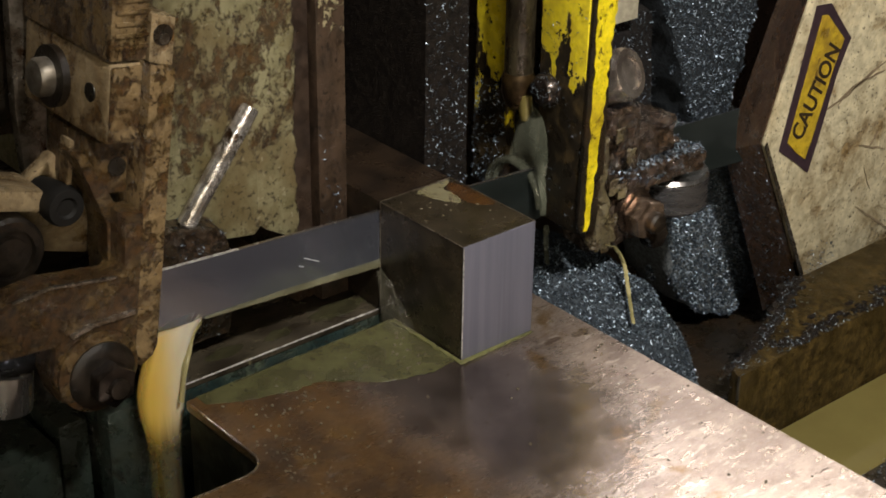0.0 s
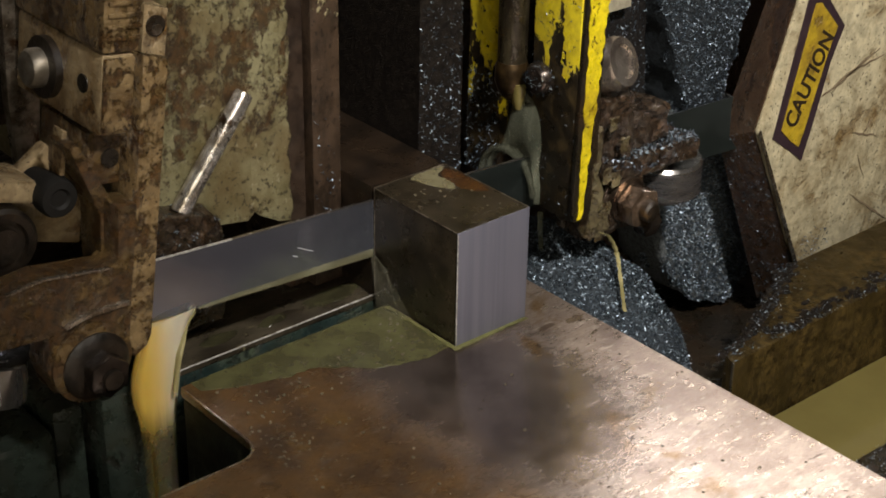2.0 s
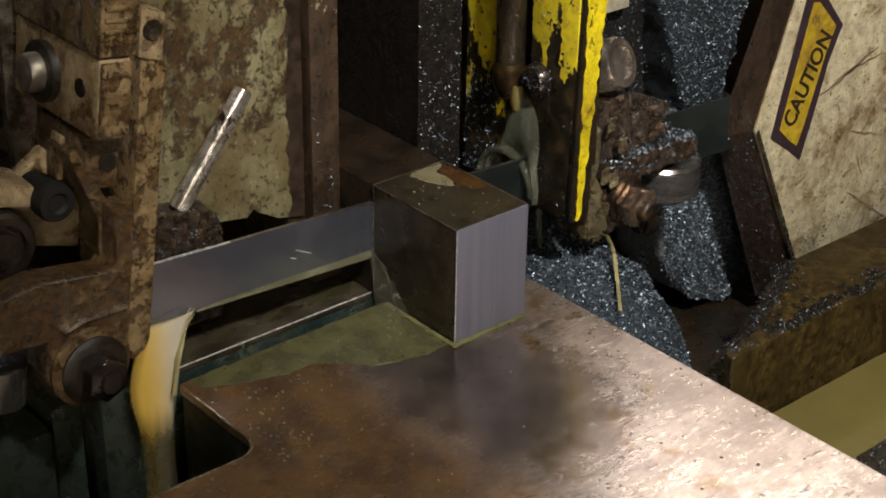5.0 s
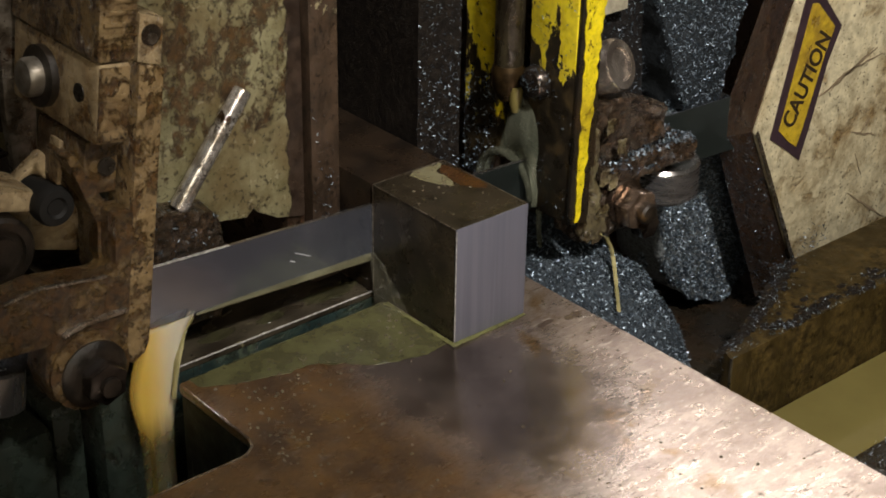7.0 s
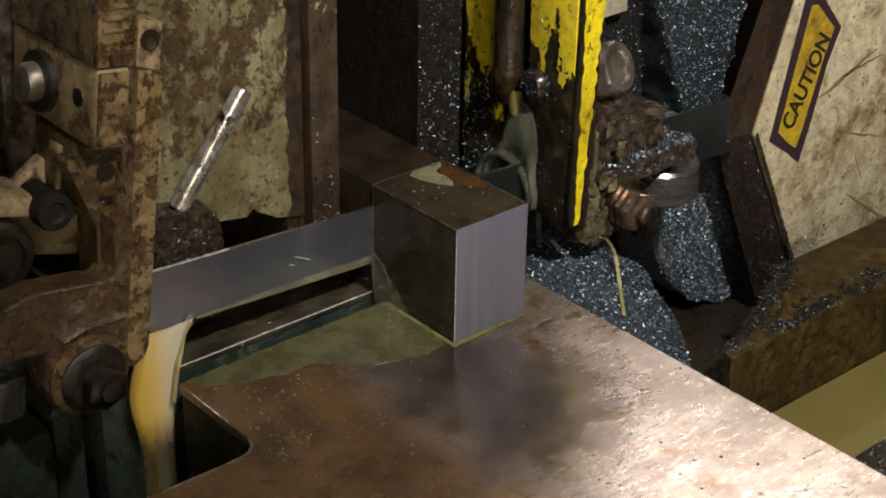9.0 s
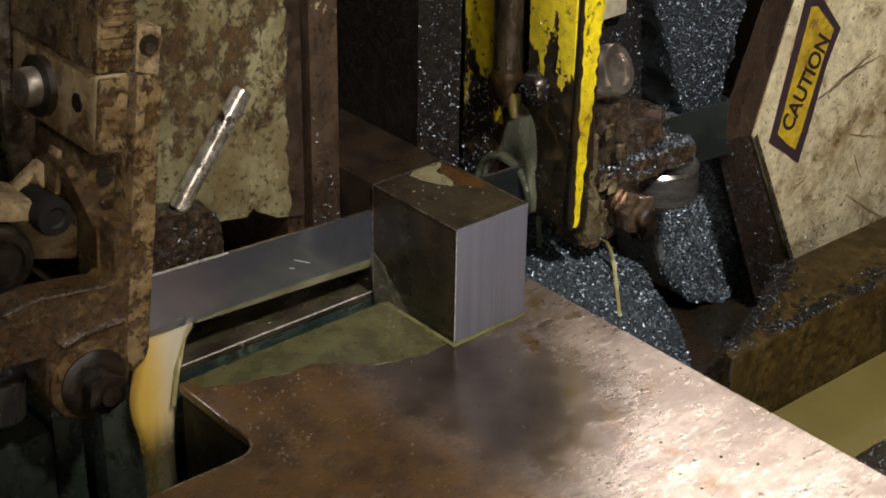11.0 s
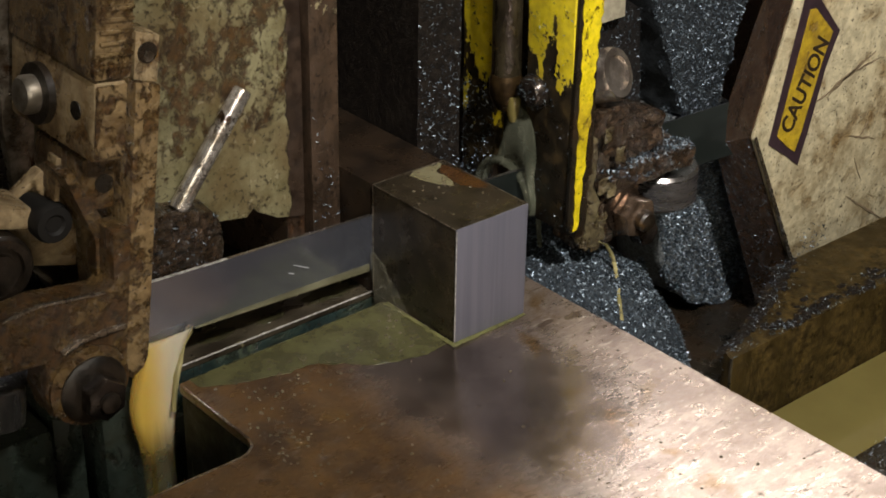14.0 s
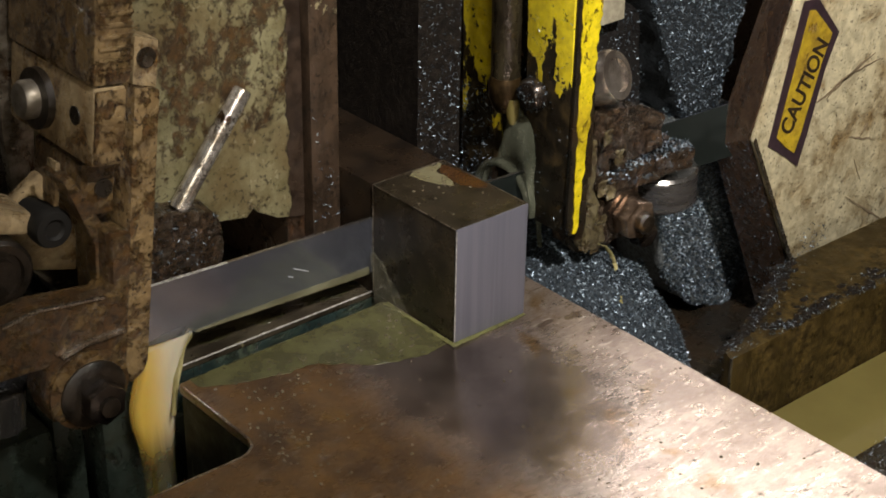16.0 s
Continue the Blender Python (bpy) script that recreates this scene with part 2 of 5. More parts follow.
# paler than the other crusts, in place of light on the lower rib
chip_coat = bare_metal("lit_chip_crust", (0.20, 0.22, 0.23), (0.07, 0.078, 0.082), 420, (1, 1, 1), (0.45, 0.7), 0.2, 0.0014, fine=600, spec=0.3)
black_crust = bare_metal("black_greasy_crust", (0.020, 0.018, 0.017), (0.006, 0.005, 0.005), 420, (1, 1, 1), (0.45, 0.7), 0.0, 0.0014, fine=600, spec=0.2)
# crust darkened for the shade between the jaws; the tray's chip drift shares it
jaw_crust = bare_metal("greasy_crust_with_shade", (0.018, 0.014, 0.011), (0.006, 0.0045, 0.004), 200, (1, 1, 1), (0.4, 0.65), 0.0, 0.0014, fine=600, spec=0.15)
rib_crust = bare_metal("dark_blue_chip_crust", (0.042, 0.050, 0.058), (0.011, 0.014, 0.017), 420, (1, 1, 1), (0.45, 0.7), 0.0, 0.0016, fine=600, spec=0.2)
chip_bed = bare_metal("packed_wet_swarf", (0.060, 0.074, 0.088), (0.017, 0.021, 0.026), 420, (1, 1, 1), (0.55, 0.8), 0.0, 0.0014, fine=600, spec=0.12)
room_paint = worn_paint("shop_wall_paint", (0.24, 0.215, 0.18), (0.1, 0.08, 0.06), (0.16, 0.13, 0.1), 0.62, 3, (1, 1, 1), 0.7, 0.7)


def pit_paint():
    """Green paint of the pit's wall, shade put into its colour, with pale runs of dried coolant."""
    n = Net("shaded_green_paint_with_runs")
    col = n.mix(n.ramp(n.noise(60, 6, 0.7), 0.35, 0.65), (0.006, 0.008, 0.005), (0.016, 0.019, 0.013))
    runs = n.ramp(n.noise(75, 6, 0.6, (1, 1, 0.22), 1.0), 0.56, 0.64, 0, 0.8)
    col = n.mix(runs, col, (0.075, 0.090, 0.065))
    n.bump(n.noise(120, 6, 0.7, (1, 1, 0.4)), 0.0008)
    return n.done(col, n.ramp(n.noise(90, 4), 0.3, 0.7, 0.45, 0.7), spec=0.2)


pit_wall = pit_paint()


def table_material():
    n = Net("stained_steel_table")
    pale = n.mix(n.ramp(n.noise(26, 7, 0.7), 0.36, 0.64), (0.27, 0.205, 0.17), (0.45, 0.365, 0.305))
    pale = n.mix(n.ramp(n.noise(150, 6, 0.75, (0.35, 1, 1)), 0.46, 0.66, 0, 0.5), pale, (0.17, 0.12, 0.09))
    brown = n.mix(n.ramp(n.noise(28, 8, 0.7, (1, 0.8, 1), 0.3), 0.32, 0.68), (0.038, 0.018, 0.006), (0.150, 0.074, 0.017))
    brown = n.mix(n.ramp(n.noise(130, 6, 0.7), 0.52, 0.68, 0, 0.5), brown, (0.17, 0.10, 0.042))
    # rust has spread from the side of the pit over the plate
    side = n.math("ADD", n.axis(0), n.math("MULTIPLY", n.axis(1), -0.35))
    wander = n.math("MULTIPLY", n.math("SUBTRACT", n.noise(11, 6, 0.65), 0.5), 0.15)
    rusty = n.ramp(n.math("ADD", side, wander), -0.055, 0.075, 0.95, 0.04)
    col = n.mix(rusty, pale, brown)
    col = n.mix(n.ramp(n.noise(22, 6, 0.65, (1, 1, 1), 1.2), 0.62, 0.71, 0, 0.55), col, (0.20, 0.115, 0.03))
    light_flecks = n.ramp(n.noise(230, 4, 0.6, (0.35, 1, 1)), 0.57, 0.66, 0, 0.6)
    light_flecks = n.math("MULTIPLY", light_flecks, n.ramp(rusty, 0.2, 0.8, 1, 0.12))
    col = n.mix(light_flecks, col, (0.66, 0.58, 0.51))
    dark_flecks = n.ramp(n.noise(220, 4, 0.6, (0.4, 1, 1), 0.3), 0.61, 0.68, 0, 0.7)
    dark_flecks = n.math("MULTIPLY", dark_flecks, n.ramp(n.noise(24, 3), 0.42, 0.62))
    col = n.mix(dark_flecks, col, (0.05, 0.030, 0.018))
    # ochre rust has dripped in a bent trail away from the block
    bend = n.math("MULTIPLY", n.math("EXPONENT", n.math("MULTIPLY", n.math("ADD", n.axis(1), 0.024), 25.0)), 0.028)
    off = n.math("ABSOLUTE", n.math("SUBTRACT", n.math("SUBTRACT", n.axis(0), 0.012), n.math("ADD", bend, n.math("MULTIPLY", n.math("SUBTRACT", n.noise(30, 4), 0.5), 0.03))))
    ochre = n.math("MULTIPLY", n.ramp(off, 0.002, 0.013, 1, 0), n.ramp(n.noise(48, 5, 0.65), 0.46, 0.62, 0, 0.75))
    ochre = n.math("MULTIPLY", ochre, n.ramp(n.axis(1), -0.26, -0.18))
    # smooth wet plate round the block, its dark reflections put into the colour
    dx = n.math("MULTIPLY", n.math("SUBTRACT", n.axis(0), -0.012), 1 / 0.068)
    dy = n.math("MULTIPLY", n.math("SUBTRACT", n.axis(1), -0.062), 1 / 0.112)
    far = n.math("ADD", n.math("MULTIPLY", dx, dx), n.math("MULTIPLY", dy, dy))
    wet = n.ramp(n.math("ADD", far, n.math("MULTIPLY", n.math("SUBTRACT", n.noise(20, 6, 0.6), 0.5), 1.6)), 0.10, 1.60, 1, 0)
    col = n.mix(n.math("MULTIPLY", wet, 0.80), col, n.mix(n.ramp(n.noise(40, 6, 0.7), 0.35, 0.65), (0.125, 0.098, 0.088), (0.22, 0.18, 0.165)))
    col = n.mix(ochre, col, (0.20, 0.105, 0.022))
    pits = n.math("MULTIPLY", n.ramp(n.noise(90, 5, 0.7), 0.67, 0.71), 0.8)
    col = n.mix(pits, col, (0.04, 0.022, 0.012))
    wear = n.math("ADD", n.math("MULTIPLY", n.noise(60, 7, 0.75), 0.5), n.math("MULTIPLY", n.noise(260, 5, 0.7, (0.4, 1, 1)), 0.5))
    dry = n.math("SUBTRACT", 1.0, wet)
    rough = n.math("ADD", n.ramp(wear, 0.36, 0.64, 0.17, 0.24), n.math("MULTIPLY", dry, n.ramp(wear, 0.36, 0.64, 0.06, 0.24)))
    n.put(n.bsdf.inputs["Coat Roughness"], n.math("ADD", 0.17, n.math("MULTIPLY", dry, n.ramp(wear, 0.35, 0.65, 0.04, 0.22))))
    height = n.math("SUBTRACT", n.noise(300, 6, 0.7, (0.45, 1, 1)), n.math("ADD", pits, n.math("MULTIPLY", dark_flecks, 0.5)))
    n.bump(n.math("MULTIPLY", height, n.math("ADD", 0.25, n.math("MULTIPLY", dry, 0.75))), 0.00040)
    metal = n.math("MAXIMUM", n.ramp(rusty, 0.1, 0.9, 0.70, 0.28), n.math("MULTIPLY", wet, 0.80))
    return n.done(col, rough, metal, oil=0.5)


def liquid(name, color, color2, rough=0.06, alpha=1.0, scale=40, stretch=(1, 1, 1), translucent=0.0, ripple=0.0004, specks=1.0):
    n = Net(name)
    col = n.mix(n.ramp(n.noise(scale, 5, 0.6, stretch), 0.35, 0.65), color, color2)
    col = n.mix(n.ramp(n.noise(330, 4, 0.6), specks, specks + 0.06), col, (0.02, 0.02, 0.014))
    n.bump(n.noise(scale * 1.4, 3, 0.5, stretch), ripple)
    n.bsdf.inputs["Alpha"].default_value = alpha
    n.bsdf.inputs["Transmission Weight"].default_value = translucent
    return n.done(col, rough)


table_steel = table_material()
coolant_pool = liquid("milky_olive_coolant", (0.165, 0.136, 0.046), (0.14, 0.114, 0.038), 0.05, 1.0, 8, ripple=0.0003)
coolant_puddle = liquid("thin_olive_coolant", (0.105, 0.102, 0.045), (0.060, 0.056, 0.026), 0.18, 0.93, 45, ripple=0.0003, specks=0.64)


coolant_rim = liquid("pale_olive_coolant_rim", (0.16, 0.155, 0.062), (0.10, 0.096, 0.04), 0.12, 0.92, 70, ripple=0.0003, specks=0.64)


def falling_material():
    """Milky coolant in fall: yellow to cream across for the light, fading as it drops."""
    n = Net("falling_cream_coolant")
    # light's change across the sheet is put into the colour
    across = n.ramp(n.math("ADD", n.axis(0), n.math("MULTIPLY", n.noise(60, 3, 0.5, (1, 1, 0.08)), 0.014)), -0.014, 0.016)
    col = n.mix(across, (0.70, 0.48, 0.10), (0.68, 0.63, 0.50))
    # alpha drops below, for thinner liquid and for the shade on it
    thin = n.ramp(n.math("ADD", n.axis(2), n.math("MULTIPLY", n.noise(110, 4, 0.5, (1, 1, 0.08)), 0.03)), -0.060, -0.028, 0.06, 0.93)
    # the sheet is thinnest along its two sides
    uv = n.node("ShaderNodeUVMap")
    sep = n.node("ShaderNodeSeparateXYZ")
    n.put(sep.inputs[0], uv.outputs[0])
    edge = n.ramp(n.math("ABSOLUTE", sep.outputs[0]), 0.62, 1.0, 1.0, 0.12)
    n.put(n.bsdf.inputs["Alpha"], n.math("MULTIPLY", thin, edge))
    n.bsdf.inputs["Subsurface Weight"].default_value = 0.5
    n.bsdf.inputs["Subsurface Radius"].default_value = (0.006, 0.004, 0.002)
    n.bump(n.noise(70, 3, 0.5, (1, 1, 0.08)), 0.0006)
    return n.done(col, 0.28)


coolant_fall = falling_material()
blade_film = liquid("milky_thin_film", (0.26, 0.25, 0.16), (0.16, 0.15, 0.09), 0.10, 0.6, 90, (0.3, 1, 1))
# dark film laid over the band in place of the post's shade
band_shade = liquid("dark_shade_film", (0.016, 0.020, 0.019), (0.010, 0.013, 0.012), 0.30, 0.93, 60, (0.3, 1, 1), ripple=0.0001)
coolant_thread = liquid("pale_coolant_thread", (0.42, 0.37, 0.18), (0.26, 0.23, 0.10), 0.12, 0.75, 90, (1, 1, 0.2))
coolant_film = liquid("clear_grey_coolant", (0.22, 0.23, 0.17), (0.10, 0.11, 0.08), 0.05, 0.5, 70, (1, 1, 0.2), 0.0, 0.0006)


top_coolant = liquid("pale_wet_film", (0.26, 0.235, 0.14), (0.20, 0.175, 0.095), 0.06, 0.75, 70, ripple=0.0002)
oil_film = liquid("dark_oil_stain", (0.05, 0.025, 0.012), (0.03, 0.016, 0.008), 0.16, 0.42, 150, ripple=0.0003)
bed_film = liquid("thin_olive_bed_film", (0.075, 0.072, 0.034), (0.030, 0.028, 0.014), 0.14, 0.55, 120, ripple=0.0005, specks=0.62)
lip_film = liquid("thin_grey_coolant_lip", (0.16, 0.165, 0.12), (0.08, 0.085, 0.06), 0.06, 0.4, 90, ripple=0.0004)
white_streak = liquid("white_glint_streak", (0.75, 0.76, 0.78), (0.55, 0.56, 0.58), 0.3, 0.6, 200)
rust_film = liquid("rust_brown_film", (0.15, 0.062, 0.018), (0.08, 0.034, 0.012), 0.10, 0.45, 90, ripple=0.0003)
splash_film = liquid("clear_splash", (0.16, 0.15, 0.11), (0.08, 0.075, 0.05), 0.04, 0.16, 120, (1, 1, 0.3), 0.0, 0.002)


drop_clear = liquid("clear_drop", (0.16, 0.13, 0.09), (0.10, 0.08, 0.05), 0.04, 0.8, 200, ripple=0.0)
drop_clear.node_tree.nodes["Principled BSDF"].inputs["Specular IOR Level"].default_value = 1.0


def flake_material():
    n = Net("blue_black_steel_chips")
    info = n.node("ShaderNodeNewGeometry").outputs["Random Per Island"]
    col = n.mix(n.ramp(info, 0.35, 1.0), (0.07, 0.092, 0.118), (0.38, 0.46, 0.54))
    return n.done(col, n.ramp(info, 0, 1, 0.28, 0.55), 0.8)


flake_steel = flake_material()


def plain(name, color, rough=0.5, metal=0.0):
    n = Net(name)
    col = n.mix(n.ramp(n.noise(160, 5), 0.35, 0.65), color, tuple(c * 0.7 for c in color))
    return n.done(col, rough, metal)


sticker_border = plain("purple_black_ink", (0.045, 0.026, 0.034), 0.5)
sticker_yellow = worn_paint("scuffed_yellow_vinyl", (0.62, 0.43, 0.03), (0.12, 0.065, 0.02), (0.34, 0.2, 0.03), 0.60, 60, (1, 1, 1), 0.4, 0.62)
sticker_ink = plain("faded_black_ink", (0.035, 0.022, 0.012), 0.5)
scratch_dirt = plain("dirt_in_a_scratch", (0.25, 0.19, 0.12), 0.6)
black_rubber = plain("oily_black_rubber", (0.007, 0.006, 0.005), 0.7)
paper = plain("old_label_paper", (0.42, 0.38, 0.28), 0.6)

glow = bpy.data.materials.new("fill_glow")
glow.use_nodes = True
glow.node_tree.nodes["Principled BSDF"].inputs["Emission Color"].default_value = (1, 0.97, 0.92, 1)
glow.node_tree.nodes["Principled BSDF"].inputs["Emission Strength"].default_value = 1.5


# ---- building helpers ----
def base_of(ob):
    return base_of(ob.parent) @ ob.matrix_basis if ob.parent else ob.matrix_basis.copy()


def finish(name, bm, material, smooth=True):
    bmesh.ops.recalc_face_normals(bm, faces=bm.faces)
    mesh = bpy.data.meshes.new(name)
    bm.to_mesh(mesh)
    bm.free()
    mesh.materials.append(material)
    if smooth:
        mesh.shade_smooth()
        mesh.set_sharp_from_angle(angle=radians(38))
    return mesh


def part(name, bm, material, parent, label="", local=False):
    """One mesh under a thing. The bmesh is in world places unless local."""
    if not local:
        bm.transform(base_of(parent).inverted())
    ob = new(name, finish(name, bm, material))
    ob.parent = parent
    return tagged(ob, label)


def thing(name, base, label, category, group="", kind=""):
    ob = new(name)
    ob.empty_display_size = 0.02
    ob.matrix_basis = base
    return tagged(ob, label, category, group, kind)


def solid(name, bm, material, base, label, category="", group="", kind=""):
    """A thing of one mesh, with its origin at base."""
    bm.transform(base.inverted())
    ob = new(name, finish(name, bm, material))
    ob.matrix_basis = base
    return tagged(ob, label, category, group, kind)


def soften(bm, width, seg=2):
    if width:
        bmesh.ops.bevel(bm, geom=[e for e in bm.edges if e.is_manifold and e.calc_face_angle(0) > 0.5], offset=width, segments=seg, profile=0.6, affect="EDGES")
    return bm


def box(x0, x1, y0, y1, z0, z1, bevel=0.001, turn=None):
    bm = bmesh.new()
    bmesh.ops.create_cube(bm, size=1)
    bm.transform(Matrix.LocRotScale(((x0 + x1) / 2, (y0 + y1) / 2, (z0 + z1) / 2), None, (x1 - x0, y1 - y0, z1 - z0)))
    soften(bm, bevel)
    if turn:
        bm.transform(turn)
    return bm


def prism(profile, y0, y1, bevel=0.001):
    """An outline in x and z, drawn out from y0 to y1."""
    bm = bmesh.new()
    face = bm.faces.new([bm.verts.new((x, y0, z)) for x, z in profile])
    made = bmesh.ops.extrude_face_region(bm, geom=[face])["geom"]
    bmesh.ops.translate(bm, verts=[v for v in made if isinstance(v, bmesh.types.BMVert)], vec=(0, y1 - y0, 0))
    bmesh.ops.recalc_face_normals(bm, faces=bm.faces)
    return soften(bm, bevel)


def slab(outline, z0, z1, bevel=0.001):
    """An outline in x and y, drawn up from z0 to z1."""
    bm = bmesh.new()
    face = bm.faces.new([bm.verts.new((x, y, z0)) for x, y in outline])
    made = bmesh.ops.extrude_face_region(bm, geom=[face])["geom"]
    bmesh.ops.translate(bm, verts=[v for v in made if isinstance(v, bmesh.types.BMVert)], vec=(0, 0, z1 - z0))
    bmesh.ops.recalc_face_normals(bm, faces=bm.faces)
    return soften(bm, bevel)


AXES = {"x": Matrix.Rotation(radians(90), 4, "Y"), "y": Matrix.Rotation(radians(90), 4, "X"), "z": Matrix.Identity(4)}


def rod(centre, axis, radius, length, seg=32, bevel=0.001, taper=1.0):
    bm = bmesh.new()
    bmesh.ops.create_cone(bm, cap_ends=True, segments=seg, radius1=radius, radius2=radius * taper, depth=length)
    soften(bm, bevel)
    bm.transform(Matrix.Translation(centre) @ (AXES[axis] if isinstance(axis, str) else axis))
    return bm


def hexagon(centre, axis, across, length, bevel=0.0008):
    return rod(centre, axis, across / math.sqrt(3), length, 6, bevel)


def lathe(centre, axis, rings, seg=40):
    """A turned piece: rings of (radius, height)."""
    bm = bmesh.new()
    loops = [[bm.verts.new((r * math.cos(i * math.tau / seg), r * math.sin(i * math.tau / seg), h)) for i in range(seg)] for r, h in rings]
    for a, b in zip(loops, loops[1:]):
        for i in range(seg):
            bm.faces.new((a[i], a[(i + 1) % seg], b[(i + 1) % seg], b[i]))
    bm.faces.new(loops[0]), bm.faces.new(loops[-1])
    bm.transform(Matrix.Translation(centre) @ (AXES[axis] if isinstance(axis, str) else axis))
    return bm


def lumpy(bm, cuts, amp, scale, seed=0.0):
    bmesh.ops.subdivide_edges(bm, edges=bm.edges[:], cuts=cuts, use_grid_fill=True)
    bm.normal_update()
    for v in bm.verts:
        p = v.co * scale + Vector((seed, seed * 2.1, -seed))
        v.co += v.normal * amp * (noise.noise(p) + 0.5 * noise.noise(p * 2.3))
    return bm


def chips(name, spots, size, base, label, parent=None):
    """Steel chips, one bent flake at each spot (place, normal)."""
    rnd = random.Random(len(spots))
    verts, faces = [], []
    for place, normal in spots:
        q = normal.to_track_quat("Z", "Y").to_matrix() @ Euler((rnd.gauss(0, 0.55), rnd.gauss(0, 0.55), rnd.uniform(0, 6.3))).to_matrix()
        long, wide = size * rnd.uniform(0.5, 1.6), size * rnd.uniform(0.18, 0.42)
        curl = rnd.uniform(0.1, 0.9) * long * 0.5
        k = len(verts)
        for s, lift in ((-1, curl), (-0.35, 0.1 * curl), (0.35, 0.1 * curl), (1, curl)):
            for w in (-1, 1):
                verts.append(tuple(place + q @ Vector((s * long * 0.5, w * wide * 0.5 + 0.25 * curl * s * s, lift + size * 0.12))))
        for i in (0, 2, 4):
            faces.append((k + i, k + i + 1, k + i + 3, k + i + 2))
    mesh = bpy.data.meshes.new(name)
    mesh.from_pydata(verts, [], faces)
    mesh.transform(base.inverted())
    mesh.materials.append(flake_steel)
    ob = new(name, mesh)
    if parent:
        ob.parent = parent
        return tagged(ob, label, kind="stuff")
    ob.matrix_basis = base
    return tagged(ob, label, "metal chips", kind="stuff")


def on_mesh(ob, count, seed, keep=lambda p, n: True):
    """Places spread evenly over the faces of ob, in the world."""
    rnd, m = random.Random(seed), base_of(ob)
    mesh = ob.data
    mesh.calc_loop_triangles()
    tris = [[m @ mesh.vertices[i].co for i in t.vertices] for t in mesh.loop_triangles]
    rows = [((b - a).cross(c - a), a, b, c) for a, b, c in tris]
    rows = [(n.normalized(), n.length, a, b, c) for n, a, b, c in rows if n.length > 0 and keep((a + b + c) / 3, n.normalized())]
    out = []
    for n, _, a, b, c in rnd.choices(rows, [r[1] for r in rows], k=count):
        u, v = sorted((rnd.random(), rnd.random()))
        out.append((a * u + b * (v - u) + c * (1 - v), n))
    return out


HEAD = []  # things that swing down with the saw head


def on_head(ob):
    HEAD.append(ob)
    return ob


# ---- the shop around the saw ----
def room():
    for name, dims in (("floor", (-3, 3, -3, 3, -1.0, -0.9)), ("ceiling", (-3, 3, -3, 3, 2.6, 2.7)), ("wall_north", (-3, 3, 3, 3.1, -0.9, 2.6)),
                       ("wall_east", (3, 3.1, -3, 3, -0.9, 2.6)), ("wall_west", (-3.1, -3, -3, 3, -0.9, 2.6)),
                       ("wall_south", (-3, -2.6, -3.1, -3, -0.9, 2.6)), ("wall_south", (-1.4, 3, -3.1, -3, -0.9, 2.6)),
                       ("wall_south", (-2.6, -1.4, -3.1, -3, -0.9, 0.65)), ("wall_south", (-2.6, -1.4, -3.1, -3, 1.85, 2.6))):
        solid(name, box(*dims, bevel=0), room_paint, pose(0, 0, 0), "plain grey shop " + name.split("_")[0], kind="structure")
    # unseen bright panel behind the wall opening, both added for the fill
    solid("backdrop", box(-4.0, 0, -3.6, -3.55, -0.4, 3.0, 0), glow, pose(-2, -3.57, 1.2), "unseen bright panel beyond the wall, added for fill", kind="structure")


room()
bed = pose(0, 0, 0)


# ---- the saw table, the slot and the pit ----
def saw_table():
    corner = [(-0.152 - 0.014 + 0.014 * math.sin(a), -0.017 + 0.014 - 0.014 * math.cos(a)) for a in (0, 0.4, 0.8, 1.2, math.pi / 2)]
    outline = [(-0.75, -0.8), (0.0912, -0.8), (0.0912, 0.066), (-0.152, 0.066), *reversed(corner), (-0.75, -0.017)]
    table = thing("saw_table", pose(0, 0, -0.03), "stained steel saw table with a square pit cut into it", "saw table")
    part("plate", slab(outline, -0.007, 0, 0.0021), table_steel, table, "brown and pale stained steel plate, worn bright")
    rim = bmesh.new()
    path = [(-0.60, -0.0174)] + [(-0.40 + 0.02 * i, -0.0174) for i in range(12)] + [(x + 0.0004, y - 0.0004) for x, y in corner] + [(-0.1516, 0.004 + 0.0062 * i) for i in range(10)]
    loops = []
    for i, (x, y) in enumerate(path):
        ahead, behind = Vector(path[min(i + 1, len(path) - 1)]), Vector(path[max(i - 1, 0)])
        out = Vector((*(ahead - behind).normalized(), 0)).cross(Vector((0, 0, 1)))
        r = 0.0009 * (1 + 0.4 * noise.noise((x * 70, y * 70, 3)))
        loops.append([rim.verts.new(Vector((x, y, -0.0006)) + out * r * math.cos(a) + Vector((0, 0, r * math.sin(a)))) for a in np.linspace(0, math.tau, 9)[:-1]])
    for a, b in zip(loops, loops[1:]):
        for j in range(8):
            rim.faces.new((a[j], a[(j + 1) % 8], b[(j + 1) % 8], b[j]))
    part("worn_rim", rim, rim_steel, table, "edge of the pit worn to wet bare metal")
    part("apron", box(-0.1515, 0.086, -0.79, 0.064, -0.2, -0.007, 0.002), pit_wall, table, "green painted side below the plate, with shade in its colour")
    part("apron", box(-0.74, -0.1525, -0.79, -0.019, -0.2, -0.007, 0.002), pit_wall, table, "green painted side below the plate, with shade in its colour")
    return table


saw_table()


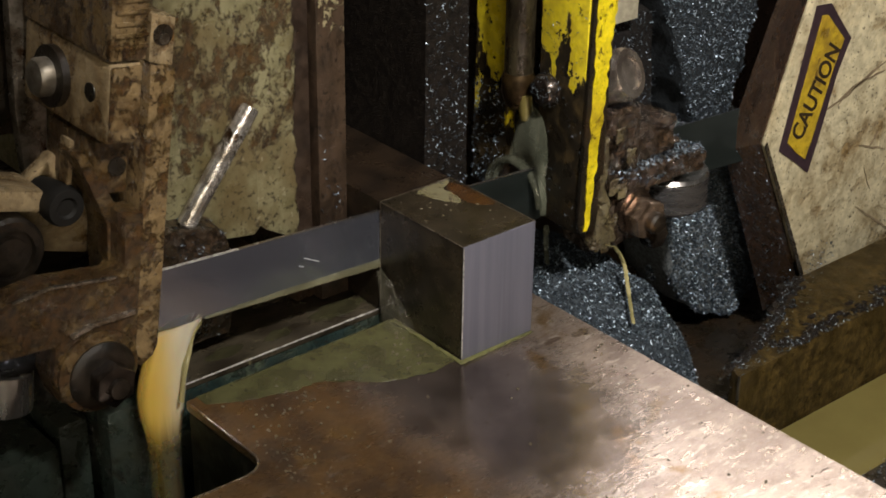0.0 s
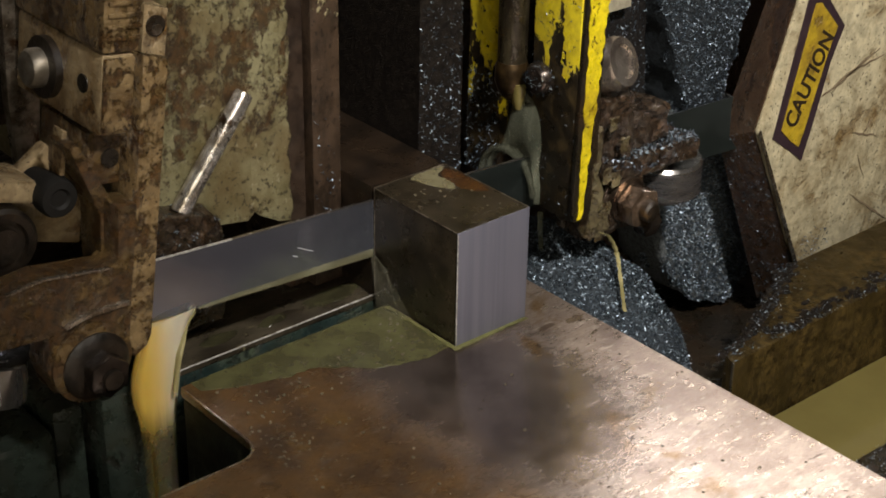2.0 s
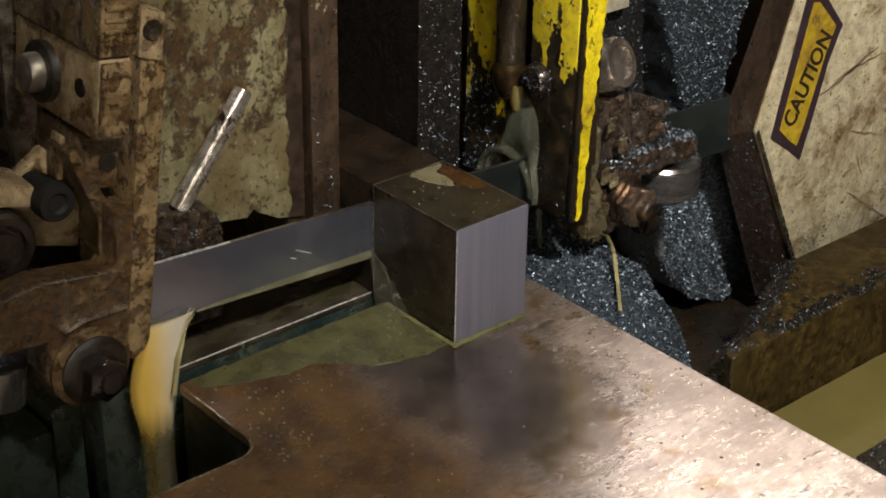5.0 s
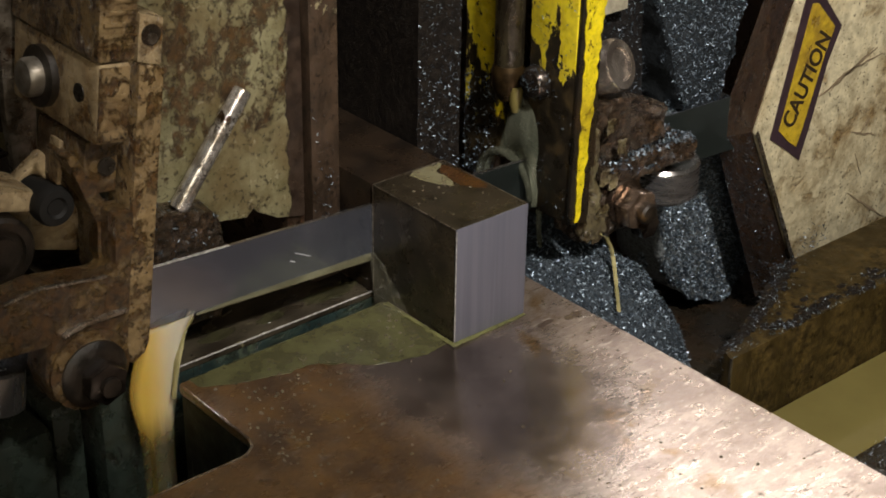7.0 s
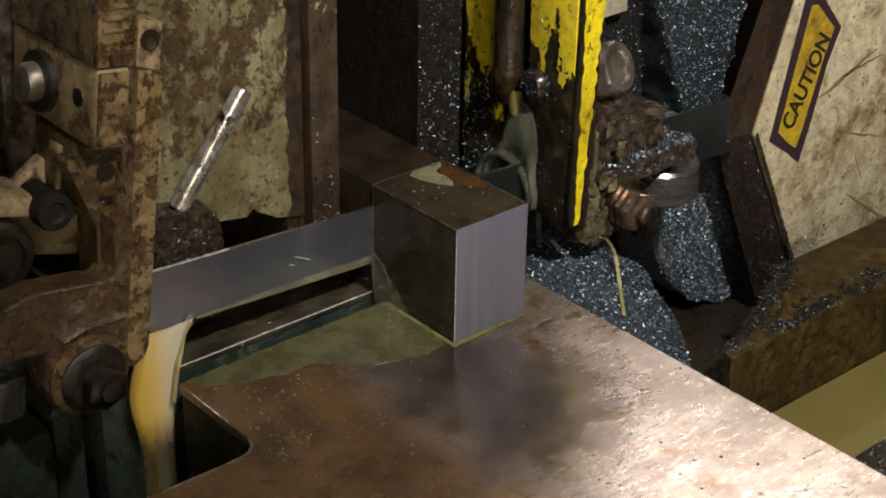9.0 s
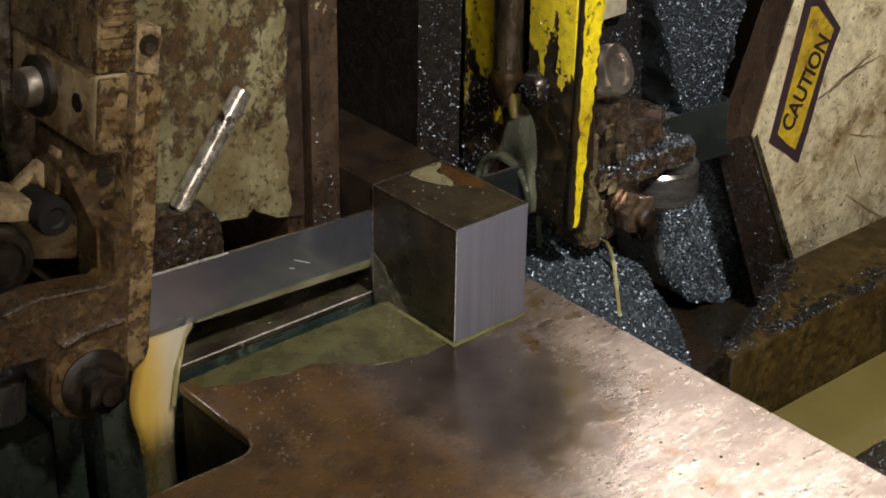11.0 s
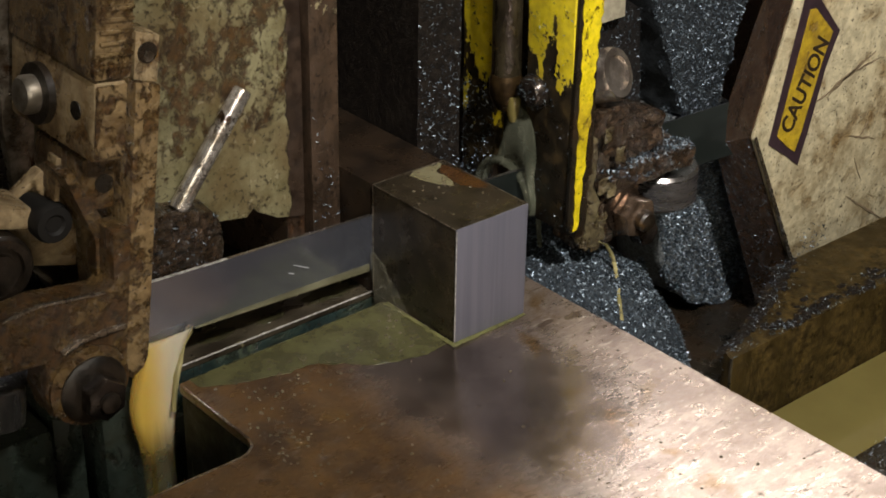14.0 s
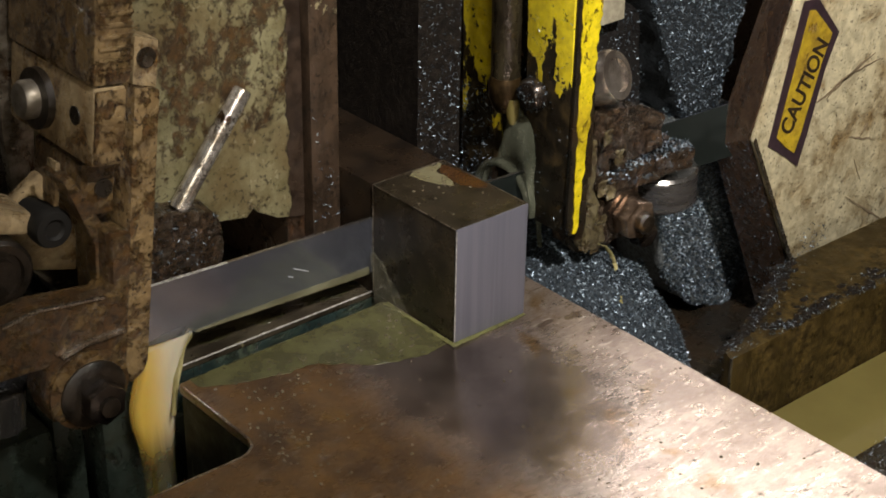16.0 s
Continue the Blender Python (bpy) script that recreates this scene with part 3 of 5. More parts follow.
def far_bed():
    bed_thing = thing("rear_bed", pose(0, 0.2, -0.03), "wet dark steel bed behind the slot", "machine bed")
    part("plate", slab([(-0.152, 0.081), (0.10, 0.081), (0.10, 0.6), (-0.152, 0.6)], -0.0045, 0.0, 0.0009), bed_steel, bed_thing, "oily brown steel plate")
    part("edge", box(-0.152, 0.10, 0.0815, 0.11, -0.035, -0.0046, 0.001), teal_edge, bed_thing, "teal painted face of the slot")
    part("body", box(-0.16, 0.098, 0.084, 0.6, -0.25, -0.0352, 0.002), green_base, bed_thing)
    # thin pale rod draws the highlight along the bed's edge
    part("bright_edge", rod((-0.03, 0.0810, -0.0004), "x", 0.0006, 0.244, 12, 0), edge_bright, bed_thing, "bright strip for the highlight on the bed's edge")
    for k, (x0, x1) in enumerate(((-0.40, -0.222), (-0.217, -0.197), (-0.192, -0.1605))):
        part("column", box(x0, x1, 0.086 + 0.012 * (k == 1), 0.6, -0.25, -0.012 + 0.004 * k, 0.005), green_base, bed_thing, "dark green cast column in the pit")
    return bed_thing


far_bed()
solid("pit_bottom", box(-0.75, 0.085, -0.6, 0.6, -0.26, -0.25, 0), black_iron, pose(-0.3, 0, -0.255), "black oily bottom of the pit", kind="structure")
# black iron on ledge and shelf stands in for the head's shade
solid("base_ledge", box(0.0925, 0.255, -0.055, 0.199, -0.2398, -0.101, 0.003), black_iron, pose(0.15, 0.1, -0.17), "oily brown ledge under the chip heap, blackened for its shade", kind="structure")
solid("base_shelf", box(0.2105, 0.9, -0.055, 0.199, -0.2398, -0.17, 0.002), black_iron, pose(0.4, 0.3, -0.25), "oily brown shelf of the machine base, blackened for its shade", kind="structure")
# added wall keeps the rear light from leaking past the rib
solid("light_block_wall", box(0.10, 0.9, 0.20, 0.23, -0.2398, 0.19, 0.002), brown_iron, pose(0.5, 0.21, 0), "dark brown wall added to block the rear light", kind="structure")
solid("machine_pedestal", box(-0.70, 1.05, -0.55, 0.60, -0.9, -0.271, 0.01), green_base, pose(0.2, 0, -0.9), "dark green machine pedestal on the shop floor", kind="structure")
solid("machine_back", box(-0.5, 0.9, 0.601, 0.66, -0.9, 0.7, 0.002), brown_iron, pose(0, 0.64, 0), "black oily back of the machine", kind="structure")


# ---- stock, cut-off block, vise ----
def bar_stock():
    block = solid("steel_block", box(0, 0.0562, 0, 0.0778, 0.0004, 0.0762, 0.0006), steel_dark, pose(0.028, 0.039, 0), "dark steel block being sawn off, with a pale sawn end", "steel block")
    face = part("sawn_face", box(-0.0001, 0.0563, -0.0008, 0.0004, 0.0006, 0.0764, 0.0005), steel_cut, block, "pale grey sawn end with upright saw marks")
    for centre, axis, long in (((0, 0.039, 0.0762), "y", 0.077), ((0.028, 0.0778, 0.0762), "x", 0.056), ((0.0562, 0.039, 0.0762), "y", 0.077), ((0, 0.0778, 0.039), "z", 0.074)):
        part("bright_edge", rod(centre, axis, 0.00035, long, 8, 0), steel_worn, block, "edge worn to bare metal")
    part("bright_edge", rod((-0.0001, -0.0007, 0.038), "z", 0.0004, 0.075, 8, 0), edge_bright, block, "bright burred edge of the cut")
    stock = solid("steel_bar", box(0, 0.0562, 0.0806, 0.60, 0.0006, 0.0762, 0.0006), bar_scale, pose(0.028, 0.34, 0), "long dark steel bar clamped in the vise", "steel bar")
    return block, stock


bar_stock()


def vise():
    left = thing("vise_jaw", pose(-0.03, 0.2, 0), "oily brown iron vise jaw pressed to the bar", "vise jaw", "vise jaws")
    part("jaw_plate", box(-0.022, -0.0006, 0.110, 0.40, 0.001, 0.45, 0.0015), jaw_iron, left, "brown iron jaw plate with chipped paint")
    front = bpy.data.objects["jaw_plate"]
    chips("swarf", on_mesh(front, 9000, 14, lambda p, n: n.y < -0.9)[:1] + [(Vector((random.Random(i).uniform(-0.022, -0.001), 0.1095, 0.045 + 0.07 * random.Random(i + 900).random() ** 2)), Vector((0, -1, 0.2))) for i in range(70)], 0.0015, base_of(left), "clinging chips", left)
    part("jaw_back", box(-0.036, -0.0222, 0.118, 0.40, 0.001, 0.45, 0.002), brown_iron, left)
    right = thing("vise_jaw", pose(0.075, 0.2, 0), "black iron vise jaw coated in steel chips", "vise jaw", "vise jaws")
    plate = part("jaw_plate", lumpy(box(0.0568, 0.092, 0.104, 0.40, 0.001, 0.45, 0), 14, 0.0012, 90), jaw_crust, right)
    chips("swarf", on_mesh(plate, 1200, 3, lambda p, n: n.y < -0.4 and p.z < 0.3), 0.0017, base_of(right), "clinging steel chips", right)
    cast = thing("vise_casting", pose(-0.1, 0.2, 0.06), "cream painted vise casting streaked with rust", "vise casting")
    part("wall", prism([(-0.150, 0.075), (-0.105, 0.066), (-0.0665, 0.0595), (-0.0615, 0.064), (-0.060, 0.45), (-0.150, 0.45)], 0.1164, 0.40, 0.0006), cream_wall, cast, "rust-streaked cream paint")
    part("rib", prism([(-0.0635, 0.066), (-0.058, 0.060), (-0.044, 0.052), (-0.0235, 0.047), (-0.0228, 0.45), (-0.062, 0.45)], 0.1160, 0.40, 0.0015), cream_edge, cast, "cream paint flaking off the edge")
    foot = part("foot", lumpy(prism([(-0.165, 0.012), (-0.100, 0.012), (-0.094, 0.060), (-0.100, 0.082), (-0.130, 0.090), (-0.165, 0.088)], 0.098, 0.14, 0.003), 4, 0.004, 60, 4), rust_dark, cast, "iron foot caked in wet chips")
    chips("swarf", on_mesh(foot, 1100, 6), 0.0016, base_of(cast), "wet chips", cast)
    way = Vector((-0.0695, 0.110, 0.1465)) - Vector((-0.121, 0.106, 0.086))
    tilt = way.to_track_quat("Z", "Y").to_matrix().to_4x4()
    handle = thing("lever", pose(-0.121, 0.106, 0.086), "bright worn steel lever standing out of the vise", "lever")
    part("bar", rod(Vector((-0.121, 0.106, 0.086)) + way / 2, tilt, 0.0058, way.length, 24, 0.0022), lever_paint, handle)


vise()


# ---- the saw band and the left guide arm ----
def saw_blade():
    base = pose(0, 0.0792, 0.0470, 0, 3.54, 0)
    blade = thing("saw_band", base, "running grey steel band saw blade, wet with coolant", "saw band")
    bm = box(-0.30, 0.19, -0.0007, 0.0007, -0.0165, 0.0192, 0)
    part("band", bm, steel_blade, blade, local=True)
    twist = bmesh.new()
    rings = []
    for i in range(22):
        x = 0.1902 + 0.41 * i / 21
        turn = Matrix.Rotation(radians(-28) * min(1, max(0, (x - 0.20) / 0.16)), 4, "X")
        rings.append([twist.verts.new(Vector((x, 0, 0)) + (turn @ Vector((0, y, z)))) for y, z in ((-0.0007, -0.0188), (-0.0007, 0.0192), (0.0007, 0.0192), (0.0007, -0.0188))])
    for a, b in zip(rings, rings[1:]):
        for i in range(4):
            twist.faces.new((a[i], a[(i + 1) % 4], b[(i + 1) % 4], b[i]))
    twist.faces.new(rings[0]), twist.faces.new(rings[-1])
    # the same run again, set forward as a film to darken it like shade
    coat = twist.copy()
    part("twisted_run", twist, steel_blade, blade, "band twisting towards the wheel", local=True)
    bmesh.ops.translate(coat, verts=coat.verts, vec=(0, -0.0004, 0))
    part("shade_coat", coat, band_shade, blade, "dark film that stands in for shade on the band", local=True)
    part("shade_coat", box(0.057, 0.1895, -0.0012, -0.0008, -0.0185, 0.0186, 0), band_shade, blade, "dark film that stands in for shade on the band", local=True)
    # left stretch of the back edge is paler to paint its highlight
    part("back_edge", box(-0.30, -0.105, -0.0010, 0.0010, 0.0188, 0.0195, 0.0002), edge_bright, blade, "back edge with its highlight in the colour", local=True)
    part("back_edge", box(-0.1049, 0.19, -0.0010, 0.0010, 0.0188, 0.0195, 0.0002), steel_bright, blade, "plain back edge", local=True)
    part("tooth_edge", box(-0.30, 0.19, -0.0005, 0.0005, -0.0188, -0.0164, 0), steel_blade, blade, "running teeth, blurred to a line", local=True)
    part("coolant_film", prism([(-0.128, -0.0194), (0.0, -0.0194), (0.0, -0.0142), (-0.05, -0.0150), (-0.10, -0.0165), (-0.128, -0.0180)], -0.0013, -0.0008, 0.0002), blade_film, blade, "milky line of coolant along the teeth", local=True)
    # white slivers paint the glints on the wet band
    for x, z, long, tilt in ((-0.0525, -0.001, 0.0125, 24), (-0.0600, -0.0035, 0.0040, 22)):
        bm = box(-long / 2, long / 2, -0.0010, -0.0006, -0.00022, 0.00022, 0)
        bm.transform(pose(x, 0, z, 0, tilt, 0))
        part("glint_streak", bm, white_streak, blade, "thin white sliver drawn as a glint on the wet band", local=True)
    return on_head(blade)


saw_blade()


def left_guide():
    base = pose(-0.1860, 0.054, 0.041, 0, 8.0, 0)
    arm = thing("blade_guide", base, "rusted cream cast guide arm that holds the blade", "blade guide", "blade guides")
    loc = dict(local=True)
    # upright bar with a stepped, drilled head
    part("guide_bar", prism([(-0.001, -0.002), (0.0062, 0.003), (0.0088, 0.010), (0.0088, 0.166), (-0.0062, 0.169), (-0.0062, 0.002)], -0.0035, 0.022, 0.0014), mottled_arm, arm, "rust-speckled upright bar", **loc)
    part("bar_head", prism([(-0.0060, 0.1695), (0.0082, 0.1665), (0.0082, 0.192), (-0.0060, 0.195)], -0.001, 0.022, 0.001), cream_arm, arm, "drilled head of the bar", **loc)
    part("socket", rod((0.001, -0.0012, 0.1835), "y", 0.0056, 0.0012, 24, 0), black_iron, arm, "dark screw socket", **loc)
    part("socket_screw", rod((0.0016, -0.0018, 0.1815), "y", 0.0030, 0.0012, 16, 0.0004), steel_worn, arm, **loc)
    # bracket: lower nose and upper cover
    part("bracket_nose", box(-0.0290, -0.0100, -0.002, 0.086, 0.1275, 0.1708, 0.003), cream_arm, arm, "grimy cream nose of the bracket", **loc)
    part("bracket_cover", box(-0.0300, -0.0080, -0.0030, 0.088, 0.1712, 0.42, 0.003), mottled_arm, arm, "rusted tan bracket", **loc)
    for i in range(6):
        part("ridge", box(-0.0275, -0.0085, -0.0042, -0.0026, 0.178 + 0.0060 * i, 0.1802 + 0.0060 * i, 0.0006), mottled_arm, arm, **loc)
    part("nose_face", box(-0.0282, -0.0108, -0.0030, -0.0021, 0.1300, 0.1690, 0.0004), mottled_arm, arm, "rust-mottled front of the nose", **loc)
    part("cover_face", box(-0.0293, -0.0084, -0.0041, -0.0031, 0.214, 0.41, 0.0005), mottled_arm, arm, "rust-mottled front of the bracket", **loc)
    part("inner_rib", prism([(-0.0375, 0.100), (-0.0345, 0.100), (-0.0340, 0.124), (-0.0370, 0.125)], 0.020, 0.030, 0.001), cream_arm, arm, "pale inner rib", **loc)
    part("washer", lathe((-0.0292, 0.0518, 0.1490), "x", [(0.0165, -0.004), (0.0165, 0.002), (0.012, 0.003)], 36), grimy_bolt, arm, "black oily washer", **loc)
    part("bolt_head", lathe((-0.0312, 0.0530, 0.1485), Matrix.Rotation(radians(-90), 4, "Y"), [(0.0105, 0.0), (0.0105, 0.0075), (0.0090, 0.0095), (0.004, 0.0102)], 32), bolt_steel, arm, "worn domed steel bolt", **loc)
    part("pin_hole", rod((-0.0288, 0.0151, 0.1512), "x", 0.0050, 0.002, 20, 0), black_iron, arm, **loc)
    # block and web below the bracket
    part("block", box(-0.028, -0.0080, 0.010, 0.060, 0.096, 0.1255, 0.002), rust_arm, arm, "rusty block with a threaded hole", **loc)
    part("threaded_hole", rod((-0.0150, 0.0098, 0.111), "y", 0.0052, 0.002, 20, 0), black_iron, arm, **loc)
    part("web", prism([(-0.040, 0.120), (-0.034, 0.121), (-0.012, 0.086), (-0.006, 0.080), (-0.006, 0.030), (-0.016, 0.030), (-0.020, 0.080)], 0.008, 0.030, 0.002), rust_arm, arm, "slanting rusty web", **loc)
    part("back_web", prism([(-0.085, 0.06), (-0.006, 0.045), (-0.006, 0.11), (-0.030, 0.105), (-0.045, 0.092), (-0.085, 0.090)], 0.050, 0.060, 0.002), cream_arm, arm, "grimy cream inner wall", **loc)
    # bright strip draws the specular line on the foot's top edge
    part("bright_edge", prism([(-0.080, 0.0508), (-0.060, 0.0558), (-0.0215, 0.0550), (-0.0215, 0.0566), (-0.060, 0.0574), (-0.080, 0.0522)], -0.0070, -0.0045, 0.0004), lever_steel, arm, "bright metal strip for the glint along the edge", **loc)
    # foot that carries the guide bolt
    part("foot", prism([(-0.090, 0.045), (-0.080, 0.0515), (-0.060, 0.0565), (-0.021, 0.0555), (-0.0165, 0.060), (-0.0185, 0.090), (-0.0065, 0.090), (-0.0065, 0.004),
                        (-0.010, -0.008), (-0.022, -0.014), (-0.050, -0.012), (-0.056, 0.004), (-0.055, 0.022), (-0.090, 0.020)], -0.0065, 0.014, 0.002), rust_arm, arm, "rusted foot plate under a bright edge strip", **loc)
    part("rim", lathe((-0.030, -0.0075, 0.004), "y", [(0.0235, -0.006), (0.0235, 0.001), (0.0215, 0.002)], 40), rust_arm, arm, "raised round boss", **loc)
    part("lip", prism([(-0.046, 0.0255), (-0.034, 0.0300), (-0.009, 0.0330), (-0.009, 0.0362), (-0.035, 0.0332), (-0.048, 0.0280)], -0.0085, 0.0, 0.0008), lever_steel, arm, "worn raised lip", **loc)
    part("bolt_washer", lathe((-0.0285, -0.0095, 0.002), "y", [(0.0195, -0.003), (0.0195, 0.001), (0.017, 0.003), (0.012, 0.004)], 40), grimy_bolt, arm, "black oily washer", **loc)
    part("guide_bolt", hexagon((-0.0272, -0.017, 0.0005), "y", 0.0215, 0.011, 0.0008), nut_dark, arm, "oily black hex bolt", **loc)
    part("bolt_tip", rod((-0.0262, -0.022, -0.0005), "y", 0.0058, 0.006, 20, 0.001), grimy_bolt, arm, **loc)
    # things behind and beside the arm
    part("steel_plate", prism([(-0.0235, 0.073), (-0.0106, 0.074), (-0.014, 0.141), (-0.012, 0.25), (-0.045, 0.25), (-0.032, 0.117)], 0.088, 0.096, 0.0015), steel_worn, arm, "bare grey steel strap", **loc)
    part("rear_cover", prism([(-0.10, 0.10), (-0.020, 0.10), (-0.012, 0.28), (-0.10, 0.28)], 0.1, 0.14, 0.002), black_iron, arm, "dark casting behind the strap", **loc)
    part("light_pad", prism([(-0.075, 0.088), (-0.046, 0.084), (-0.045, 0.0955), (-0.075, 0.100)], 0.026, 0.06, 0.003), cream_arm, arm, "chipped cream pad", **loc)
    part("knob", lathe((-0.0385, 0.026, 0.0885), "y", [(0.008, -0.02), (0.0112, 0.0), (0.0112, 0.006), (0.0100, 0.0088), (0.0060, 0.0092), (0.0045, 0.0075), (0.002, 0.0075)], 28), black_rubber, arm, "black oily knob", **loc)
    part("bearing", lathe((-0.068, 0.026, 0.066), "y", [(0.020, -0.02), (0.020, 0.004), (0.018, 0.006), (0.014, 0.006), (0.0135, 0.003), (0.010, 0.003), (0.0095, 0.007), (0.004, 0.007)], 40), grimy_bolt, arm, "dark ringed bearing", **loc)
    part("guide_roller", lathe((-0.0675, 0.026, -0.012), "z", [(0.014, -0.013), (0.0165, -0.0115), (0.0165, 0.0115), (0.014, 0.013), (0.009, 0.013), (0.008, 0.010)], 40), steel_bright, arm, "bright steel guide roller", **loc)
    return on_head(arm)


left_guide()


# ---- the right guide post ----
def right_guide():
    base = pose(0.141, 0.086, 0.02, 0, 2.0, 0)
    post = thing("blade_guide", base, "chipped yellow and black guide post over the blade", "blade guide", "blade guides")
    top = 0.32
    # front plate with the flange, rear plate, web with an arch for the blade
    swap = Matrix(((0, 1, 0, 0), (1, 0, 0, 0), (0, 0, 1, 0), (0, 0, 0, 1)))
    curve = [(0.0935 - 0.0265 * math.cos(a), 0.034 + 0.0255 * math.sin(a)) for a in np.linspace(0, math.pi, 21)]
    bm = prism([(0.0375, 0.026), (0.0668, 0.026)] + [c for c in curve if c[0] < 0.081] + [(0.081, top), (0.0375, top)], 0.130, 0.138, 0.001)
    bm.transform(swap)
    part("front_plate", bm, yellow_paint, post, "black plate with chipped yellow paint")
    part("flange", prism([(0.1280, 0.034), (0.1300, 0.027), (0.1435, 0.025), (0.1450, 0.045), (0.155, top), (0.1340, top)], 0.034, 0.0374, 0.0008), black_iron, post, "black front edge of the post")
    strip, left_side = [], []
    for i in range(70):
        z = 0.028 + i * 0.0041
        ragged = 0.0016 * noise.noise((z * 130, 2.0, 0)) + 0.0026 * noise.noise((z * 420, 5.0, 0))
        ragged2 = 0.0016 * noise.noise((z * 120, 8.0, 0)) + 0.0028 * noise.noise((z * 390, 3.0, 0))
        width = 0.0035 + 0.0125 * min(1, (z - 0.02) / 0.16)
        left_side.append((0.1322 + 0.010 * z + ragged, z))
        strip.append((0.1322 + 0.010 * z + width + ragged2, z))
    part("yellow_strip", prism(strip + left_side[::-1], 0.0334, 0.0341, 0), yellow_strip, post, "bright yellow paint, chipped along its edges")
    bm = prism([(0.142, 0.028), (0.142, top), (0.109, top)] + [c for c in curve if c[0] > 0.109] + [(0.1202, 0.028)], 0.131, 0.139, 0.001)
    bm.transform(swap)
    part("rear_plate", bm, yellow_paint, post, "chipped yellow plate with wet chips below")
    # web behind the pipe, cut by a round-headed arch
    arch = [(0.0672, 0.019)] + curve + [(0.1198, 0.019), (0.142, 0.019), (0.142, top), (0.0376, top), (0.0376, 0.019)]
    bm = prism(arch, 0.1392, 0.1458, 0)
    bm.transform(swap)
    part("web", bm, black_iron, post, "black web with an arch for the blade")
    part("side_wall", box(0.146, 0.152, 0.0376, 0.142, 0.062, top, 0.001), black_iron, post)
    ring = bmesh.new()
    loops = []
    for a in np.linspace(0.0, math.pi, 22):
        c = Vector((0.1262, 0.0935 - 0.0255 * math.cos(a), 0.034 + 0.0250 * math.sin(a)))
        out = Vector((0, -math.cos(a), math.sin(a)))
        loops.append([ring.verts.new(c + out * 0.0030 * math.cos(b) + Vector((0.0040 * math.sin(b), 0, 0))) for b in np.linspace(0, math.tau, 11)[:-1]])
    for a, b in zip(loops, loops[1:]):
        for i in range(10):
            ring.faces.new((a[i], a[(i + 1) % 10], b[(i + 1) % 10], b[i]))
    part("arch_lip", ring, lip_film, post, "arched lip with coolant running over it")
    # coolant pipe, fitting and the sheet that runs from it
    part("pipe", rod((0.1275, 0.0955, 0.22), "z", 0.0098, 0.20, 28, 0.001), pipe_iron, post, "oily dark coolant pipe")
    part("fitting", lathe((0.1270, 0.0950, 0.112), "z", [(0.007, -0.014), (0.0095, -0.009), (0.0112, -0.004), (0.0112, 0.006), (0.0098, 0.010)], 28), bronze, post, "bronze pipe fitting")
    part("nozzle", lathe((0.1262, 0.0865, 0.101), "z", [(0.0028, -0.010), (0.0045, -0.004), (0.0048, 0.008)], 20), coolant_pool, post, "pale coolant leaving the nozzle")
    sheet = bmesh.new()
    rows = []
    for i in range(41):
        a = 0.12 + (math.pi + 0.16) * i / 40
        reach = 0.0035 + 0.041 * math.exp(-((a - 1.70) / (0.335 if a < 1.70 else 0.51)) ** 2)
        column = []
        for j in range(9):
            r = 0.0222 + reach * j / 8
            u, v = 0.0030 - r * math.cos(a), 0.0005 + r * math.sin(a)
            column.append(sheet.verts.new((0.1275 - 0.0035 * math.sin(j / 8 * math.pi) + 0.0007 * noise.noise((a * 6, j * 0.2, 1)), 0.0925 - u, 0.036 + v)))
        rows.append(column)
    for a, b in zip(rows, rows[1:]):
        for j in range(8):
            sheet.faces.new((a[j], a[j + 1], b[j + 1], b[j]))
    part("coolant_sheet", sheet, coolant_film, post, "grey sheet of coolant running down")
    screw = part("screw", lathe((0.1290, 0.069, 0.117), Matrix.Rotation(radians(-90), 4, "Y"), [(0.0112, 0), (0.0112, 0.004), (0.0085, 0.0075), (0.004, 0.0085)], 24), nut_dark, post, "oily black screw")
    lump = [(p, n) for p, n in on_mesh(bpy.data.objects[screw.name], 150, 8)]
    chips("swarf", lump, 0.0015, base_of(post), "wet chips round the screw", post)
    rnd = random.Random(4)
    spots = [(Vector((0.1305, rnd.uniform(0.110, 0.142), 0.030 + 0.075 * rnd.random() ** 1.3)), Vector((-1, -0.2, 0.2))) for _ in range(420)]
    spots += [(Vector((0.1295, rnd.uniform(0.038, 0.08), rnd.uniform(0.02, 0.18))), Vector((-1, 0, 0))) for _ in range(60)]
    chips("swarf", spots, 0.0016, base_of(post), "wet chips stuck to the paint", post)
    return on_head(post)


right_guide()


